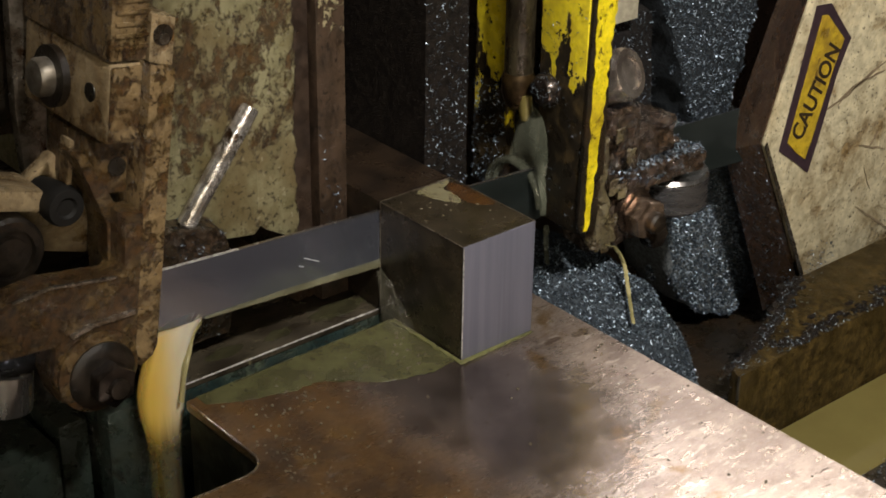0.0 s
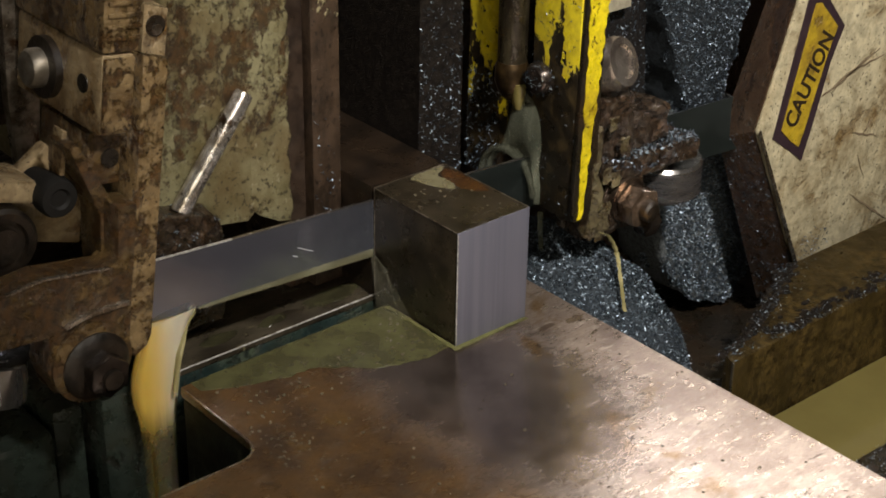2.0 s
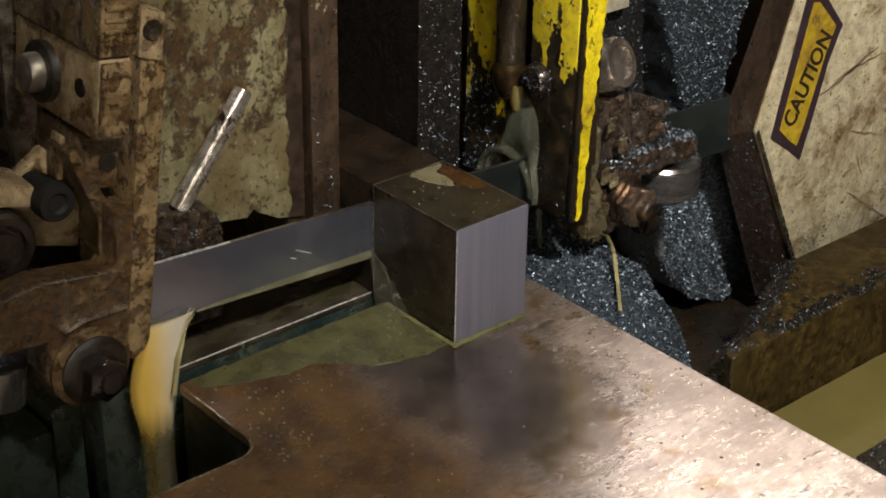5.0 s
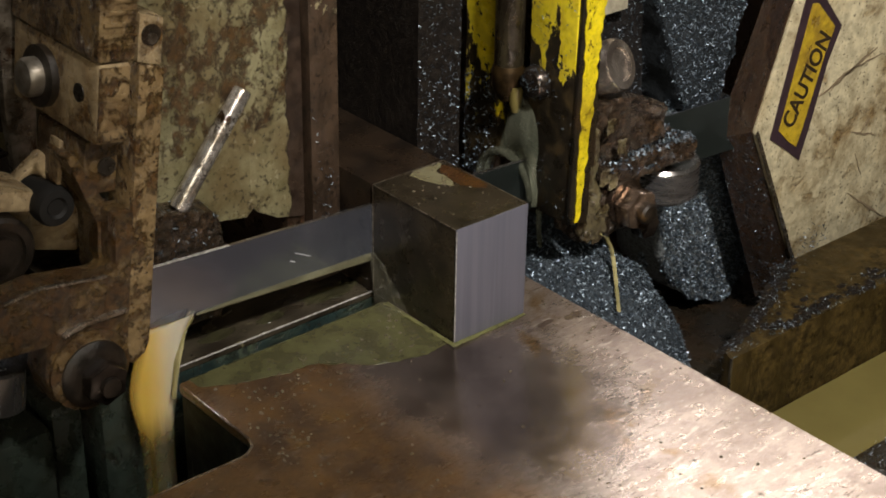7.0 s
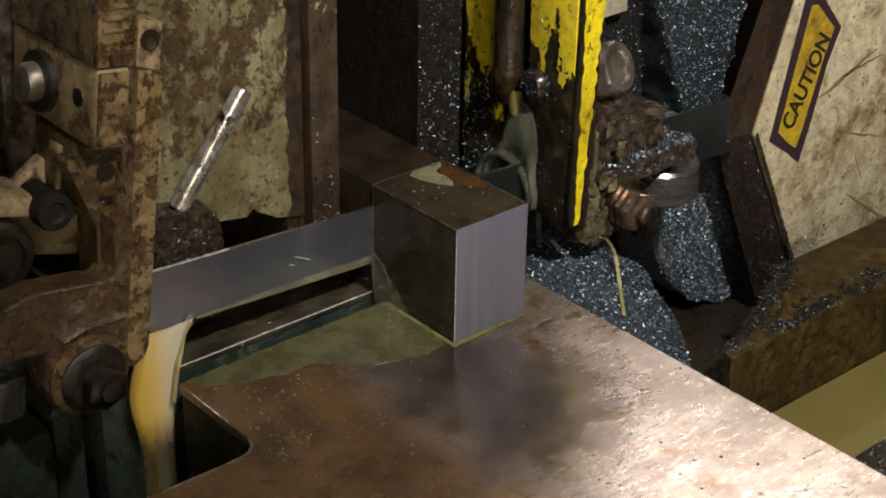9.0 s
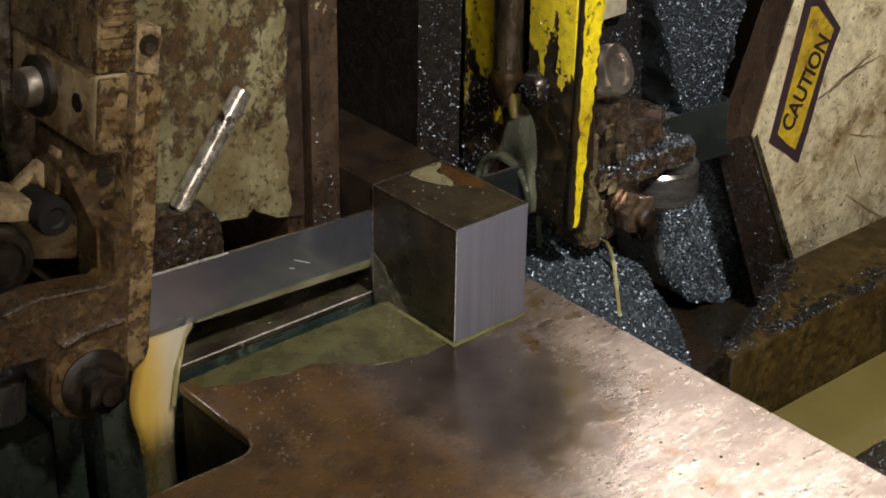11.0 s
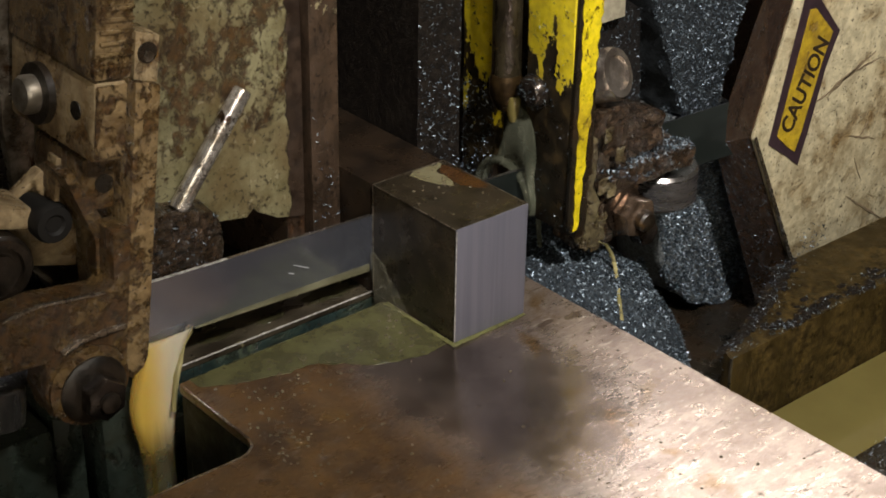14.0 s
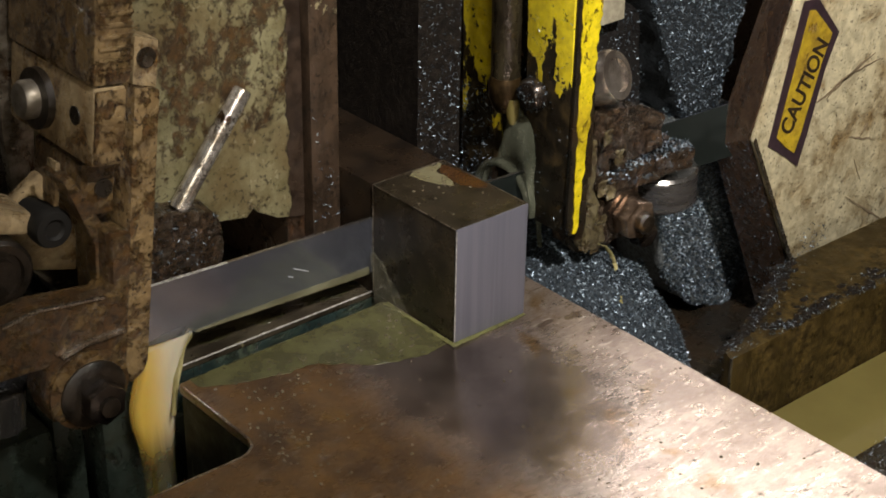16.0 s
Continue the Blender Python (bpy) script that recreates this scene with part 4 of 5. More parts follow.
def roller_carrier():
    base = pose(0.21, 0.07, 0.03, 0, 3.5, 0)
    carrier = thing("roller_carrier", base, "rusty lumpy roller carrier caked in chips beside the post", "roller carrier")
    part("cam", lathe((0.189, 0.070, 0.111), Matrix.Rotation(radians(66), 4, "X") @ Matrix.Rotation(radians(14), 4, "Y"), [(0.018, -0.02), (0.018, 0.012), (0.0165, 0.0145), (0.0115, 0.0150), (0.0105, 0.0125), (0.004, 0.012)], 40), cam_steel, carrier, "round worn steel cam")
    part("upper_body", lumpy(box(0.172, 0.206, 0.056, 0.105, 0.046, 0.092, 0.003), 4, 0.003, 90, 2), rust_dark, carrier, "rusty casting")
    part("step", lumpy(box(0.205, 0.246, 0.060, 0.105, 0.046, 0.072, 0.003), 4, 0.004, 90, 5), rust_dark, carrier, "rusty step caked in oil")
    part("side_scrap", lumpy(box(0.158, 0.168, 0.046, 0.060, 0.000, 0.080, 0.002), 6, 0.005, 110, 6), olive_flake, carrier, "flaking olive paint")
    ledge = part("ledge", lumpy(box(0.178, 0.268, 0.050, 0.098, 0.031, 0.047, 0.002, Matrix.Translation((0.22, 0.07, 0.045)) @ Matrix.Rotation(radians(3), 4, "Y") @ Matrix.Translation((-0.22, -0.07, -0.045))), 6, 0.0022, 90, 3), rust_dark, carrier, "ledge heaped with wet chips")
    chips("swarf", on_mesh(ledge, 1200, 5, lambda p, n: n.z > 0.3), 0.0027, base_of(carrier), "heap of wet chips", carrier)
    chips("swarf", [(p, n) for p, n in on_mesh(ledge, 260, 7)], 0.0018, base_of(carrier), "wet chips", carrier)
    rnd = random.Random(19)
    for _ in range(9):
        x, z = rnd.uniform(0.160, 0.200), rnd.uniform(-0.004, 0.080)
        flake = lumpy(box(x - 0.004, x + 0.004, 0.0462, 0.0474, z - 0.005, z + 0.005, 0.0003), 3, 0.002, 220, x * 900)
        part("paint_flake", flake, olive_flake, carrier, "tan paint flake")
    part("lower_body", lumpy(box(0.162, 0.212, 0.050, 0.085, -0.006, 0.032, 0.003), 5, 0.004, 80, 9), rust_dark, carrier, "rusty lumpy casting")
    part("guide_roller", lathe((0.2600, 0.076, 0.0095), "z", [(0.026, -0.0135), (0.0285, -0.011), (0.0285, 0.0100), (0.0272, 0.0112), (0.0195, 0.0112), (0.0185, 0.0075), (0.006, 0.0075)], 56), roller_steel, carrier, "turned steel guide roller")
    roller = bpy.data.objects["guide_roller.001"]
    part("rim", lathe((0.2600, 0.076, 0.0095), "z", [(0.0205, 0.0113), (0.0284, 0.0101), (0.0287, 0.0116), (0.0268, 0.0140), (0.0220, 0.0136)], 56), steel_bright, roller, "polished bright rim")
    part("back_body", lumpy(box(0.185, 0.262, 0.100, 0.150, 0.040, 0.135, 0.003), 5, 0.004, 55, 8), black_crust, carrier, "black chip-caked casting")
    back = bpy.data.objects["back_body"]
    chips("swarf", on_mesh(back, 700, 23, lambda p, n: n.y < -0.3), 0.0020, base_of(carrier), "stuck chips", carrier)
    part("tag", box(0.2065, 0.2290, 0.0885, 0.0900, 0.138, 0.21, 0.0004), paper, carrier, "small cream plate")
    part("roller_pin", rod((0.260, 0.076, 0.025), "z", 0.009, 0.036, 24, 0.001), grimy_bolt, carrier)
    part("washer", lathe((0.1955, 0.0500, 0.0185), "y", [(0.0165, -0.004), (0.0170, 0.000), (0.0160, 0.0030), (0.0110, 0.0036)], 32), nut_steel, carrier, "oily brown washer")
    part("nut", rod((0.1965, 0.0390, 0.0170), Matrix.Rotation(radians(90), 4, "X") @ Matrix.Rotation(radians(12), 4, "Z"), 0.0150, 0.0140, 6, 0.0016), wet_nut, carrier, "wet brown hex nut")
    part("stud", lathe((0.1970, 0.0320, 0.0165), "y", [(0.0075, -0.002), (0.0075, 0.0050), (0.0060, 0.0066), (0.002, 0.0070)], 24), grimy_bolt, carrier, "oily black stud end")
    part("nut", rod((0.2120, 0.0440, -0.0020), Matrix.Rotation(radians(90), 4, "X") @ Matrix.Rotation(radians(25), 4, "Z"), 0.0100, 0.0120, 6, 0.0012), nut_dark, carrier, "black oily hex nut")
    return on_head(carrier)


roller_carrier()


# ---- wheel cover with its warning label ----
def wheel_cover():
    base = pose(0.42, 0.065, 0.0, 0, 3.5, 0)
    cover = thing("wheel_cover", base, "cream blade wheel cover with a yellow caution label", "wheel cover")
    front = [(0.3255, 0.033), (0.390, -0.097), (0.80, -0.097), (0.80, 0.24), (0.3945, 0.24)]
    rear = [(0.334, 0.012), (0.404, -0.150), (0.80, -0.150), (0.80, 0.24), (0.4245, 0.24)]
    part("front_panel", prism(front, 0.045, 0.049, 0.0022), cream_cover, cover, "specked cream front panel")
    bm = bmesh.new()
    a = [bm.verts.new((x, 0.0492, z)) for x, z in front]
    b = [bm.verts.new((x, 0.088, z)) for x, z in rear]
    for i in range(5):
        bm.faces.new((a[i], a[(i + 1) % 5], b[(i + 1) % 5], b[i]))
    bm.faces.new(a), bm.faces.new(b)
    side = part("side", soften(bm, 0.001), cover_brown, cover, "oily brown side of the cover")
    chips("swarf", on_mesh(side, 420, 9, lambda p, n: n.x < -0.2 and p.z < 0.0), 0.0016, base_of(cover), "stuck chips", cover)
    part("bright_edge", prism([(0.3258, 0.0325), (0.3278, 0.035), (0.3915, -0.0935), (0.3895, -0.0975)], 0.0442, 0.0449, 0), lever_steel, cover, "paint worn to bare metal along the edge")
    for x0, z0, x1, z1, wide in ((0.3949, 0.0431, 0.4617, 0.0664, 0.0011), (0.4071, 0.0440, 0.4400, 0.0600, 0.0006), (0.4484, -0.0526, 0.5076, -0.0938, 0.0008), (0.4406, 0.0021, 0.4752, -0.0099, 0.0007),
                                 (0.4560, -0.0020, 0.4645, 0.0075, 0.0008), (0.4300, 0.0560, 0.4700, 0.0600, 0.0005), (0.4520, -0.0200, 0.4640, -0.0420, 0.0005)):
        upper, lower = [], []
        for i in range(13):
            k = i / 12
            x, z = x0 + (x1 - x0) * k, z0 + (z1 - z0) * k + 0.0016 * noise.noise((k * 5 + x0 * 90, z0 * 70, 2))
            w = wide * (0.25 + math.sin(k * math.pi)) * (1 + 0.6 * noise.noise((k * 19, x0 * 300, 4)))
            upper.append((x, z + w)), lower.append((x, z - w))
        part("scratch", prism(upper + lower[::-1], 0.0443, 0.0448, 0), scratch_dirt, cover, "dark scratch in the paint")
    # label: dark border, yellow field, word
    border = part("label_border", prism([(0.3665, 0.130), (0.3830, 0.1285), (0.4120, 0.096), (0.4005, 0.070), (0.3880, 0.022), (0.3800, -0.004), (0.3650, 0.008), (0.3425, 0.024)], 0.0441, 0.0447, 0), sticker_border, cover, "dark border of the warning label")
    part("label_field", prism([(0.3735, 0.1215), (0.3800, 0.1205), (0.4030, 0.0975), (0.3945, 0.077), (0.3790, 0.024), (0.3735, 0.0095), (0.3625, 0.0175), (0.3510, 0.0285)], 0.0435, 0.0440, 0), sticker_yellow, border, "scuffed yellow field of the label")
    curve = bpy.data.curves.new("caution", "FONT")
    curve.body, curve.size, curve.extrude, curve.align_x, curve.align_y = "CAUTION", 0.0225, 0.0001, "CENTER", "CENTER"
    curve.offset, curve.shear = 0.0006, 0.14
    probe = new("probe", curve)
    mesh = bpy.data.meshes.new_from_object(probe.evaluated_get(bpy.context.evaluated_depsgraph_get()))
    bpy.data.objects.remove(probe)
    mesh.materials.append(sticker_ink)
    along = math.degrees(math.atan2(0.089 - 0.030, 0.3905 - 0.3600))
    turn = Matrix.Translation((0.3765, 0.0433, 0.0615)) @ Matrix.Rotation(radians(90), 4, "X") @ Matrix.Rotation(radians(along), 4, "Z")
    mesh.transform(base_of(cover).inverted() @ turn @ Matrix.Diagonal((0.72, 1.0, 1, 1)))
    word = new("label_word", mesh)
    word.parent = border
    return on_head(cover)


wheel_cover()


def chip_ribs():
    """The black frame rib behind the blade, coated in chips."""
    rib = thing("frame_rib", pose(0.36, 0.14, 0.0, 0, 3.5, 0), "black cast rib of the saw frame coated in steel chips", "machine frame")
    upper = part("upper_rib", lumpy(prism([(0.298, 0.112), (0.318, 0.060), (0.334, 0.022), (0.372, 0.012), (0.396, 0.10), (0.40, 0.20), (0.27, 0.20), (0.285, 0.14)], 0.120, 0.18, 0.004), 5, 0.003, 60, 1), rib_crust, rib)
    chips("swarf", on_mesh(upper, 6000, 11, lambda p, n: n.y < -0.2 and p.z < 0.2), 0.0021, base_of(rib), "coat of steel chips", rib)
    lower = part("lower_rib", lumpy(prism([(0.315, 0.02), (0.300, -0.055), (0.325, -0.115), (0.362, -0.150), (0.400, -0.168), (0.428, -0.150), (0.425, -0.08), (0.39, 0.02)], 0.118, 0.17, 0.006), 5, 0.003, 55, 5), chip_coat, rib)
    chips("swarf", on_mesh(lower, 10000, 12, lambda p, n: n.y < -0.2 and p.x > 0.318 + 0.012 * math.sin(p.z * 60)), 0.0027, base_of(rib), "coat of steel chips", rib)
    return on_head(rib)


chip_ribs()


# ---- coolant that falls from the blade ----
def falling(z_top, z_end, mid, half, thick, seed):
    """A falling body of liquid: its middle and half width are given as functions of how far it has fallen, 0 to 1."""
    bm = bmesh.new()
    rings = []
    for i in range(60):
        k = i / 59
        ring = []
        for j in range(22):
            a = j / 22 * math.tau
            wob = 0.0012 * noise.noise((math.cos(a) * 2 + seed, math.sin(a) * 2, k * 2.5))
            ring.append(bm.verts.new((mid(k) + (half(k) + wob) * math.cos(a), 0.0768 + (thick + wob) * math.sin(a) - 0.008 * k, z_top + (z_end - z_top) * k + 0.0017 * math.cos(a) * (i == 0))))
        rings.append(ring)
    for a, b in zip(rings, rings[1:]):
        for j in range(22):
            bm.faces.new((a[j], a[(j + 1) % 22], b[(j + 1) % 22], b[j]))
    layer = bm.loops.layers.uv.new("across")
    side = {v: (math.cos(j / 22 * math.tau), i / 59) for i, ring in enumerate(rings) for j, v in enumerate(ring)}
    for face in bm.faces:
        for loop in face.loops:
            loop[layer].uv = side[loop.vert]
    return bm


def coolant_stream():
    stream = thing("coolant_stream", pose(-0.15, 0.078, 0.035), "cream yellow stream of coolant pouring off the blade", "coolant")
    fallen = (0, 0.02, 0.054, 0.085, 0.13, 0.18, 0.24, 0.30, 0.42, 1)
    sides = ((-0.168, -0.131), (-0.1688, -0.1375), (-0.1695, -0.1410), (-0.176, -0.1430), (-0.181, -0.1450), (-0.1765, -0.1468), (-0.1735, -0.1510), (-0.1735, -0.1518), (-0.1745, -0.1525), (-0.1745, -0.1525))
    mids, halves = [(a + b) / 2 for a, b in sides], [(b - a) / 2 for a, b in sides]

    def smooth(values):
        return lambda k: float(np.mean(np.interp(np.clip(np.linspace(max(0, k - min(k, 0.055)), k + min(k, 0.055), 9), 0, 1), fallen, values)))

    part("fall", falling(0.0385, -0.24, smooth(mids), smooth(halves), 0.0035, 1.0), coolant_fall, stream, "cream sheet of coolant")
    mid, half = smooth(mids), smooth(halves)
    part("edge_thread", falling(0.0360, -0.006, lambda k: mid(k * 0.155) + half(k * 0.155) - 0.0022 - 0.0052 * k, lambda k: 0.0014 * (1 - 0.5 * k), 0.0020, 5.0), coolant_thread, stream, "yellow thread along the side of the sheet")
    return on_head(stream)


coolant_stream()


def ribbon(points, width, depth):
    """A thin running thread of liquid through the given places."""
    bm = bmesh.new()
    rings = []
    pts = [Vector(p) for p in points]
    steps = []
    for a, b in zip(pts, pts[1:]):
        steps += [a.lerp(b, k / 5) for k in range(5)]
    steps.append(pts[-1])
    for i, c in enumerate(steps):
        w = width * (1 - 0.45 * i / len(steps)) * (1 + 0.2 * math.sin(i * 1.7))
        rings.append([bm.verts.new(c + Vector((w * math.cos(a) * 0.76, -w * math.cos(a) * 0.65, 0)) + Vector((0, depth * math.sin(a), 0))) for a in np.linspace(0, math.tau, 9)[:-1]])
    for a, b in zip(rings, rings[1:]):
        for j in range(8):
            bm.faces.new((a[j], a[(j + 1) % 8], b[(j + 1) % 8], b[j]))
    bm.faces.new(rings[0]), bm.faces.new(rings[-1])
    return bm


dribble = solid("coolant_dribble", ribbon([(0.166, 0.046, 0.0040), (0.1735, 0.0435, 0.0), (0.1780, 0.042, -0.0075), (0.1800, 0.0405, -0.0145), (0.1775, 0.036, -0.0185), (0.1715, 0.029, -0.0205), (0.1600, 0.0148, -0.0265), (0.1530, 0.005, -0.0345)], 0.0016, 0.0012),
                coolant_thread, pose(0.172, 0.045, 0.0), "thin pale dribble of coolant below the roller carrier", "coolant")


solid("coolant_dribble", ribbon([(0.1495, 0.085, 0.010), (0.1499, 0.085, -0.004), (0.1520, 0.085, -0.020), (0.1524, 0.085, -0.033), (0.1527, 0.085, -0.052)], 0.0017, 0.0015),
      coolant_film, pose(0.15, 0.085, -0.004), "thin grey dribble of coolant behind the block", "coolant")


def blob(edge_points, z, bulge=0.0006):
    """A flat puddle with a rounded rim."""
    bm = bmesh.new()
    rim = [bm.verts.new((x, y, z)) for x, y in edge_points]
    cx, cy = sum(p[0] for p in edge_points) / len(rim), sum(p[1] for p in edge_points) / len(rim)
    inner = [bm.verts.new((x + (cx - x) * 0.05, y + (cy - y) * 0.05, z + bulge)) for x, y in edge_points]
    n = len(rim)
    for i in range(n):
        bm.faces.new((rim[i], rim[(i + 1) % n], inner[(i + 1) % n], inner[i]))
    bm.faces.new(inner)
    return bm


def ease(lo, hi, k):
    k = min(1, max(0, (k - lo) / (hi - lo)))
    return k * k * (3 - 2 * k)


def puddles():
    near = []
    for i in range(60):
        k = i / 59
        x = -0.145 + 0.143 * k
        y = 0.052 - 0.045 * k - 0.014 * ease(0.42, 0.75, k) + 0.006 * ease(0.75, 1, k) + 0.006 * noise.noise((x * 60, 1.3, 0)) + 0.003 * noise.noise((x * 190, 4.0, 0))
        near.append((x, min(y, 0.060)))
    edge = near + [(-0.002, 0.0655), (-0.145, 0.0655)]
    solid("coolant_puddle", blob(edge, 0.0002, 0.0003), coolant_puddle, pose(-0.07, 0.04, 0), "olive coolant puddle on the table beside the block", "puddle").data.shade_flat()
    edge = [(-0.003 + 0.060 * i / 30, -0.0045 - 0.0012 * noise.noise((i * 0.5, 3, 0)) + 0.0015 * i / 30) for i in range(31)] + [(0.057, -0.0008), (-0.003, -0.0008)]
    solid("coolant_puddle", blob(edge, 0.0003, 0.0007), coolant_rim, pose(0.028, -0.002, 0), "thin rim of coolant at the foot of the block", "puddle").data.shade_flat()
    edge = [(-0.0040 - 0.0012 * noise.noise((i * 0.5, 9, 0)), -0.0042 + 0.068 * i / 30) for i in range(31)] + [(-0.0008, 0.0638), (-0.0008, -0.0042)]
    solid("coolant_puddle", blob(edge, 0.0006, 0.0006), coolant_rim, pose(-0.002, 0.03, 0), "thin rim of coolant along the side of the block", "puddle").data.shade_flat()


puddles()


def bed_wetness():
    """Thin coolant left on the bed behind the slot."""
    for x, y, rx, ry, seed in ((-0.022, 0.0965, 0.021, 0.0085, 11), (-0.068, 0.0935, 0.010, 0.0045, 23), (-0.105, 0.0955, 0.013, 0.0050, 31)):
        solid("coolant_puddle", blob(stain_outline(x, y, rx, ry, 0.05, seed), 0.0002, 0.0004), bed_film, pose(x, y, 0), "olive coolant puddle on the dark bed", "puddle").data.shade_flat()


def top_wetness():
    """Coolant and rust left on top of the block, and the splash at its side."""
    wedge = [(0.025, 0.0768), (0.0545, 0.0770), (0.050, 0.0720), (0.0425, 0.0690), (0.0415, 0.062), (0.0430, 0.055), (0.038, 0.0445), (0.033, 0.051), (0.0284, 0.0595), (0.026, 0.069)]
    rust = [(0.0550, 0.0765), (0.0555, 0.030), (0.048, 0.033), (0.041, 0.044), (0.0420, 0.058), (0.0440, 0.068)]
    for name, outline, z, stuff, words in (("coolant_puddle", wedge, 0.07628, top_coolant, "pale coolant puddle on top of the block"), ("rust_stain", rust, 0.07622, rust_film, "wet rust stain on top of the block")):
        for _ in range(3):
            outline = [p for a, b in zip(outline, outline[1:] + outline[:1]) for p in ((a[0] * 0.75 + b[0] * 0.25, a[1] * 0.75 + b[1] * 0.25), (a[0] * 0.25 + b[0] * 0.75, a[1] * 0.25 + b[1] * 0.75))]
        outline = [(min(x + 0.0010 * noise.noise((x * 400, y * 400, z * 99)), 0.0556), min(y + 0.0010 * noise.noise((x * 400, y * 400, 7)), 0.0772)) for x, y in outline]
        solid(name, blob(outline, z, 0.0002), stuff, pose(0.04, 0.06, 0.0762), words, "puddle" if "puddle" in name else "stain").data.shade_flat()
    bm = bmesh.new()
    rows = []
    for i in range(10):
        k = i / 9
        z = 0.030 * (1 - k) ** 0.8 + 0.0008
        rows.append([bm.verts.new((-0.0012 - 0.010 * math.sin(j / 6 * math.pi) * (0.4 + k), 0.075 - 0.030 * k * j / 6 - 0.004 * k, z)) for j in range(7)])
    for a, b in zip(rows, rows[1:]):
        for j in range(6):
            bm.faces.new((a[j], a[j + 1], b[j + 1], b[j]))
    solid("coolant_splash", ribbon([(-0.003, 0.074, 0.032), (-0.0045, 0.061, 0.028), (-0.0045, 0.055, 0.015), (-0.0035, 0.050, 0.0012)], 0.0009, 0.0008), splash_film, pose(-0.004, 0.06, 0.015), "thread of coolant arching down from the cut", "coolant")
    solid("coolant_splash", bm, splash_film, pose(-0.005, 0.07, 0), "clear coolant running down beside the block", "coolant")


top_wetness()


def stain_outline(cx, cy, rx, ry, turn, seed):
    edge = []
    for a in np.linspace(0, math.tau, 37)[:-1]:
        r = 1 + 0.45 * noise.noise((2.5 * math.cos(a) + seed, 2.5 * math.sin(a), seed)) + 0.25 * noise.noise((7 * math.cos(a), 7 * math.sin(a), seed))
        x, y = rx * r * math.cos(a), ry * r * math.sin(a)
        edge.append((cx + x * math.cos(turn) - y * math.sin(turn), cy + x * math.sin(turn) + y * math.cos(turn)))
    return edge


def table_stains():
    for x, y, rx, ry, turn, seed, words in ((0.0790, -0.0215, 0.0080, 0.0030, 0.0, 51, "dark oily rust streak near the table edge"),
                                            (0.0590, -0.0175, 0.0080, 0.0022, 0.1, 57, "dark oily rust streak near the block")):
        solid("oil_stain", blob(stain_outline(x, y, rx, ry, turn, seed), 0.00012, 0.00008), oil_film, pose(x, y, 0), words, "stain").data.shade_flat()


table_stains()
bed_wetness()


# ---- right side: swarf pile and coolant tray ----
def swarf_pile():
    bm = bmesh.new()
    bmesh.ops.create_grid(bm, x_segments=50, y_segments=50, size=0.5)
    for v in bm.verts:
        x, y = 0.0930 + (v.co.x + 0.5) * 0.156, -0.054 + (v.co.y + 0.5) * 0.25
        d = math.hypot((x - 0.162) / 0.084, (y - 0.095) / 0.130)
        h = -0.105 + 0.084 * max(0, 1 - d ** 3) ** 0.7 + 0.007 * noise.noise((x * 50, y * 50, 0)) + 0.003 * noise.noise((x * 140, y * 140, 2))
        v.co = (x, y, h)
    pile = solid("swarf_pile", bm, chip_bed, pose(0.15, 0.08, -0.1), "heap of blue-black steel chips below the blade", "metal chips", kind="stuff")
    spots = [(p, n if n.z > 0 else -n) for p, n in on_mesh(pile, 17000, 21)]
    chips("loose_chips", spots, 0.0023, pose(0.15, 0.08, -0.1), "curled blue-black steel chips on the heap")


swarf_pile()


def coolant_tray():
    tray = thing("coolant_tray", pose(0.5, 0, -0.13), "olive stained coolant tray of the machine base", "coolant tray")
    bm = slab([(0.1957, -0.056), (1.1, -0.056), (1.1, 0.006), (0.335, 0.009), (0.20, -0.045)], -0.16, -0.061, 0)
    part("wall", soften(bm, 0.0012), olive_tray, tray, "olive stained sheet metal wall")
    part("corner_edge", box(0.1950, 0.1964, -0.0574, -0.0555, -0.086, -0.0606, 0.0003), bed_steel, tray, "thin strip along the wall's corner")
    part("floor", box(0.0925, 1.1, -0.6, -0.056, -0.16, -0.14, 0), olive_tray, tray)
    part("front_rim", box(0.10, 1.1, -0.165, -0.135, -0.14, -0.112, 0.003), black_iron, tray, "black rim of the tray")
    solid("coolant_pool", box(0.0925, 1.1, -0.135, -0.0565, -0.1395, -0.1245, 0), coolant_pool, pose(0.5, -0.1, -0.13), "milky olive coolant pool in the tray", "coolant")
    rnd = random.Random(31)
    spots = []
    for _ in range(500):
        x = 0.20 + 0.45 * rnd.random()
        y = -0.056 + abs(rnd.gauss(0, 0.006)) + 0.010 * max(0, noise.noise((x * 30, 0, 5)))
        if noise.noise((x * 45, 7, 1)) > -0.15:
            spots.append((Vector((x, y, -0.0608)), Vector((0, -0.3, 1))))
    for _ in range(350):
        k = rnd.random()
        spots.append((Vector((0.196 + rnd.gauss(0.004, 0.010) + 0.20 * k, -0.050 + 0.085 * k ** 1.3, -0.0605 - 0.03 * rnd.random() ** 3)), Vector((-0.3, 0, 1))))
    for _ in range(700):
        spots.append((Vector((rnd.uniform(0.18, 0.5), rnd.uniform(-0.16, -0.135), -0.1115)), Vector((0, 0, 1))))
    chips("loose_chips", spots, 0.0018, pose(0.3, 0, -0.06), "dark steel chips strewn along the tray edge")


coolant_tray()


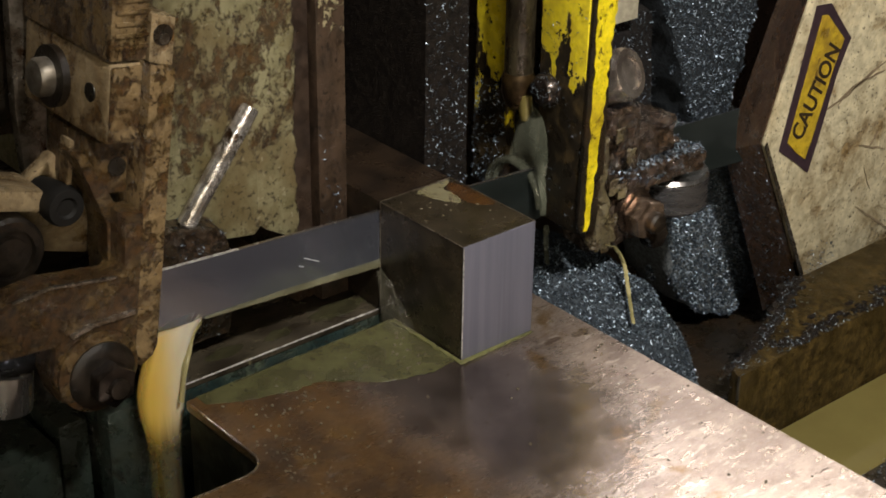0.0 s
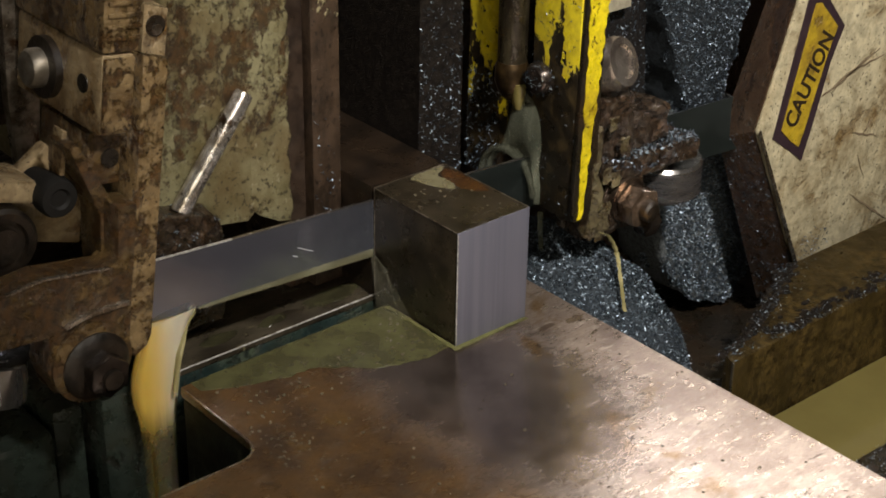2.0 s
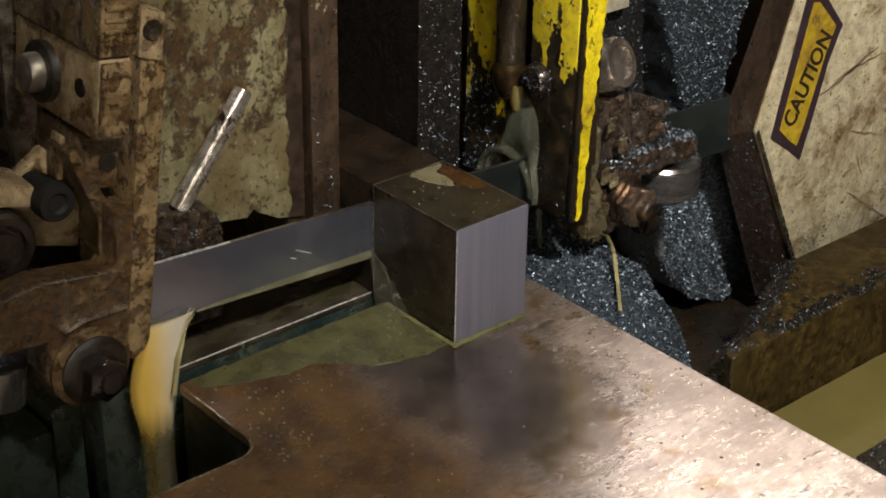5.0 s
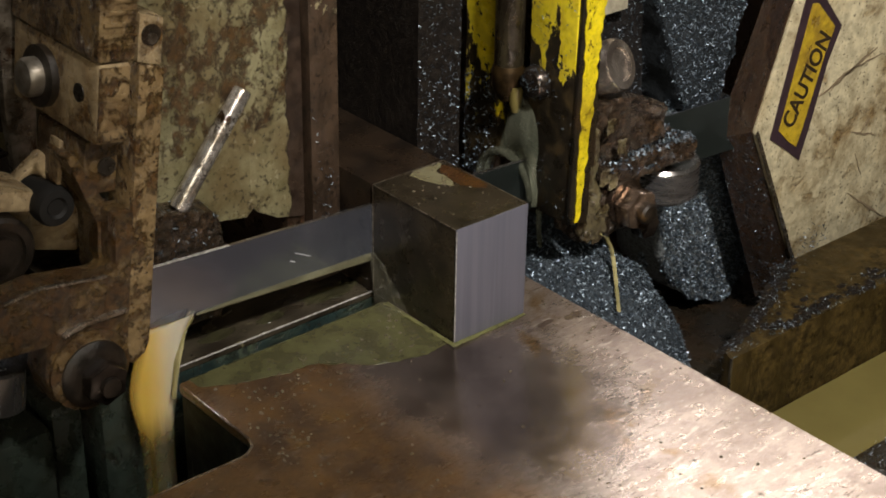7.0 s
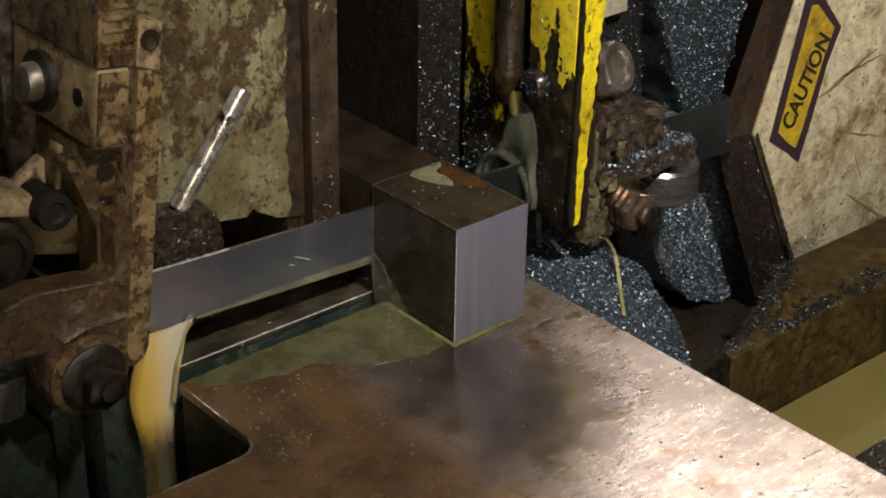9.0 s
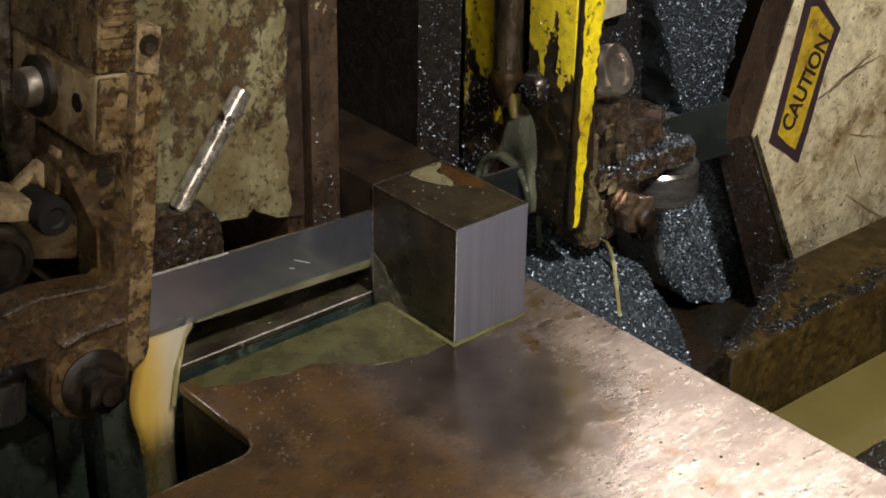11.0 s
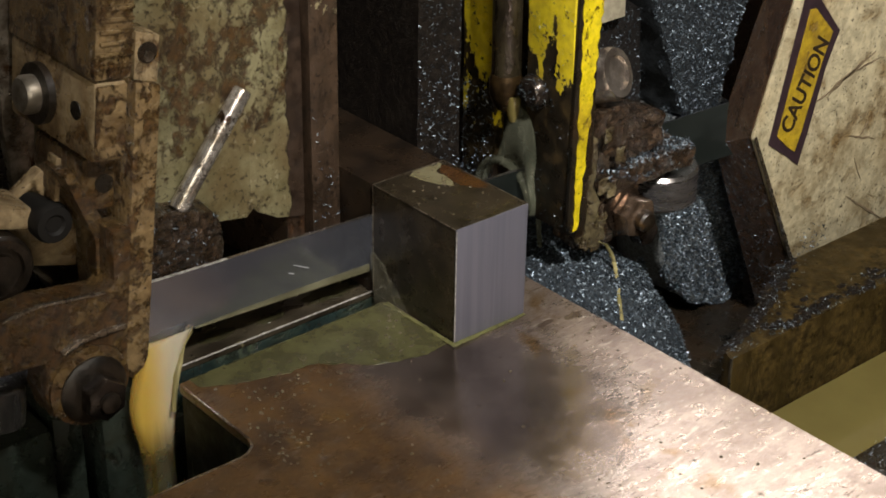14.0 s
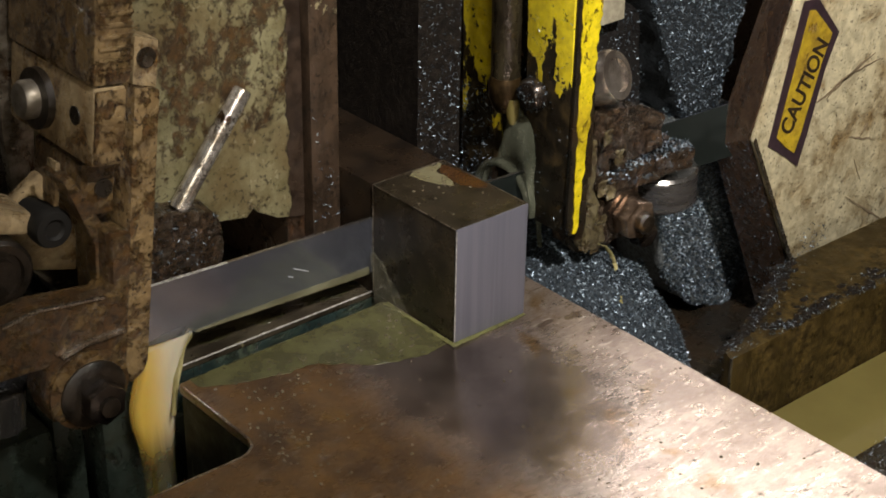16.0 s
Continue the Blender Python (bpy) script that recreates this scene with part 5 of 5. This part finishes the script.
def swarf_drifts():
    """Dark drifts of packed chips along the tray's edges."""
    rnd = random.Random(52)
    bm = bmesh.new()
    for _ in range(620):
        k = rnd.random()
        if rnd.random() < 0.6:
            x, y = 0.245 + 0.4 * k ** 1.3, -0.0535 + abs(rnd.gauss(0, 0.005 + 0.006 * k)) + 0.012 * max(0, noise.noise((k * 14, 0, 3)))
        else:
            k *= 0.72
            x, y = 0.200 + 0.19 * k + rnd.gauss(0, 0.006), -0.045 + 0.085 * k ** 1.3
        size = rnd.uniform(0.0012, 0.0034)
        bmesh.ops.create_icosphere(bm, subdivisions=2, radius=size, matrix=Matrix.Translation((x, y, -0.0615)) @ Matrix.Diagonal((1.5, 0.9, 0.45, 1)))
    for v in bm.verts:
        v.co += Vector((1, 1, 1)) * 0.0012 * noise.noise(v.co * 400)
    drift = solid("swarf_drift", bm, jaw_crust, pose(0.35, -0.03, -0.061), "dark drift of wet chips along the tray edge", "metal chips", kind="stuff")
    chips("loose_chips", on_mesh(drift, 1000, 41, lambda p, n: n.z > 0), 0.0016, pose(0.35, -0.03, -0.06), "wet chips on the drift")


swarf_drifts()


def droplets():
    """Drops of coolant on the table and the puddle."""
    rnd = random.Random(77)
    bm = bmesh.new()
    for _ in range(330):
        kind = rnd.random()
        if kind < 0.35:
            x, y, z = rnd.uniform(-0.14, -0.01), rnd.gauss(0.028, 0.014), 0.0006
        elif kind < 0.39:
            x, y, z = rnd.uniform(0.005, 0.05), rnd.uniform(0.01, 0.075), 0.0763
        elif kind < 0.6:
            x, y, z = -0.150 + abs(rnd.gauss(0, 0.020)), rnd.gauss(-0.02, 0.02), 0
        else:
            x, y, z = rnd.uniform(-0.14, 0.085), rnd.uniform(-0.22, 0.02), 0
        if z < 0.05 and -0.002 < x < 0.058 and y > -0.002 or z < 0.05 and y > 0.064 or x < -0.150 and y > -0.018:
            continue
        r = rnd.uniform(0.0005, 0.0012)
        bmesh.ops.create_uvsphere(bm, u_segments=8, v_segments=5, radius=r, matrix=Matrix.Translation((x, y, z)) @ Matrix.Diagonal((1, 1, 0.6, 1)))
    tagged(solid("coolant_drops", bm, drop_clear, pose(0, 0, 0), "small shining drops of coolant on the table", "drops"), kind="stuff")


droplets()


def motions():
    """The head swings down about its hinge; the dribble sways."""
    pivot = Matrix.Translation((0.7665, 0, -0.0940))
    bases = [(ob, ob.matrix_basis.copy()) for ob in HEAD]
    for ob, base in bases:
        rows = []
        for t in (0, 4, 8, 12, 16):
            turn = pivot @ Matrix.Rotation(radians(-0.0773 * (t - 3.5)), 4, "Y") @ pivot.inverted()
            rows.append((t, turn @ base))
        walk(ob, rows)
    base = dribble.matrix_basis.copy()
    walk(dribble, [(t, Matrix.Translation((0, 0, -0.0008 * t + 0.003)) @ base @ Matrix.Rotation(radians(a), 4, "Y")) for t, a in
                   ((0, -5), (1, 3), (2, -1), (3.5, 0), (5, 4), (7, 6), (9, -3), (11, 4), (12.5, 7), (14.5, -2), (16, -3))])


motions()
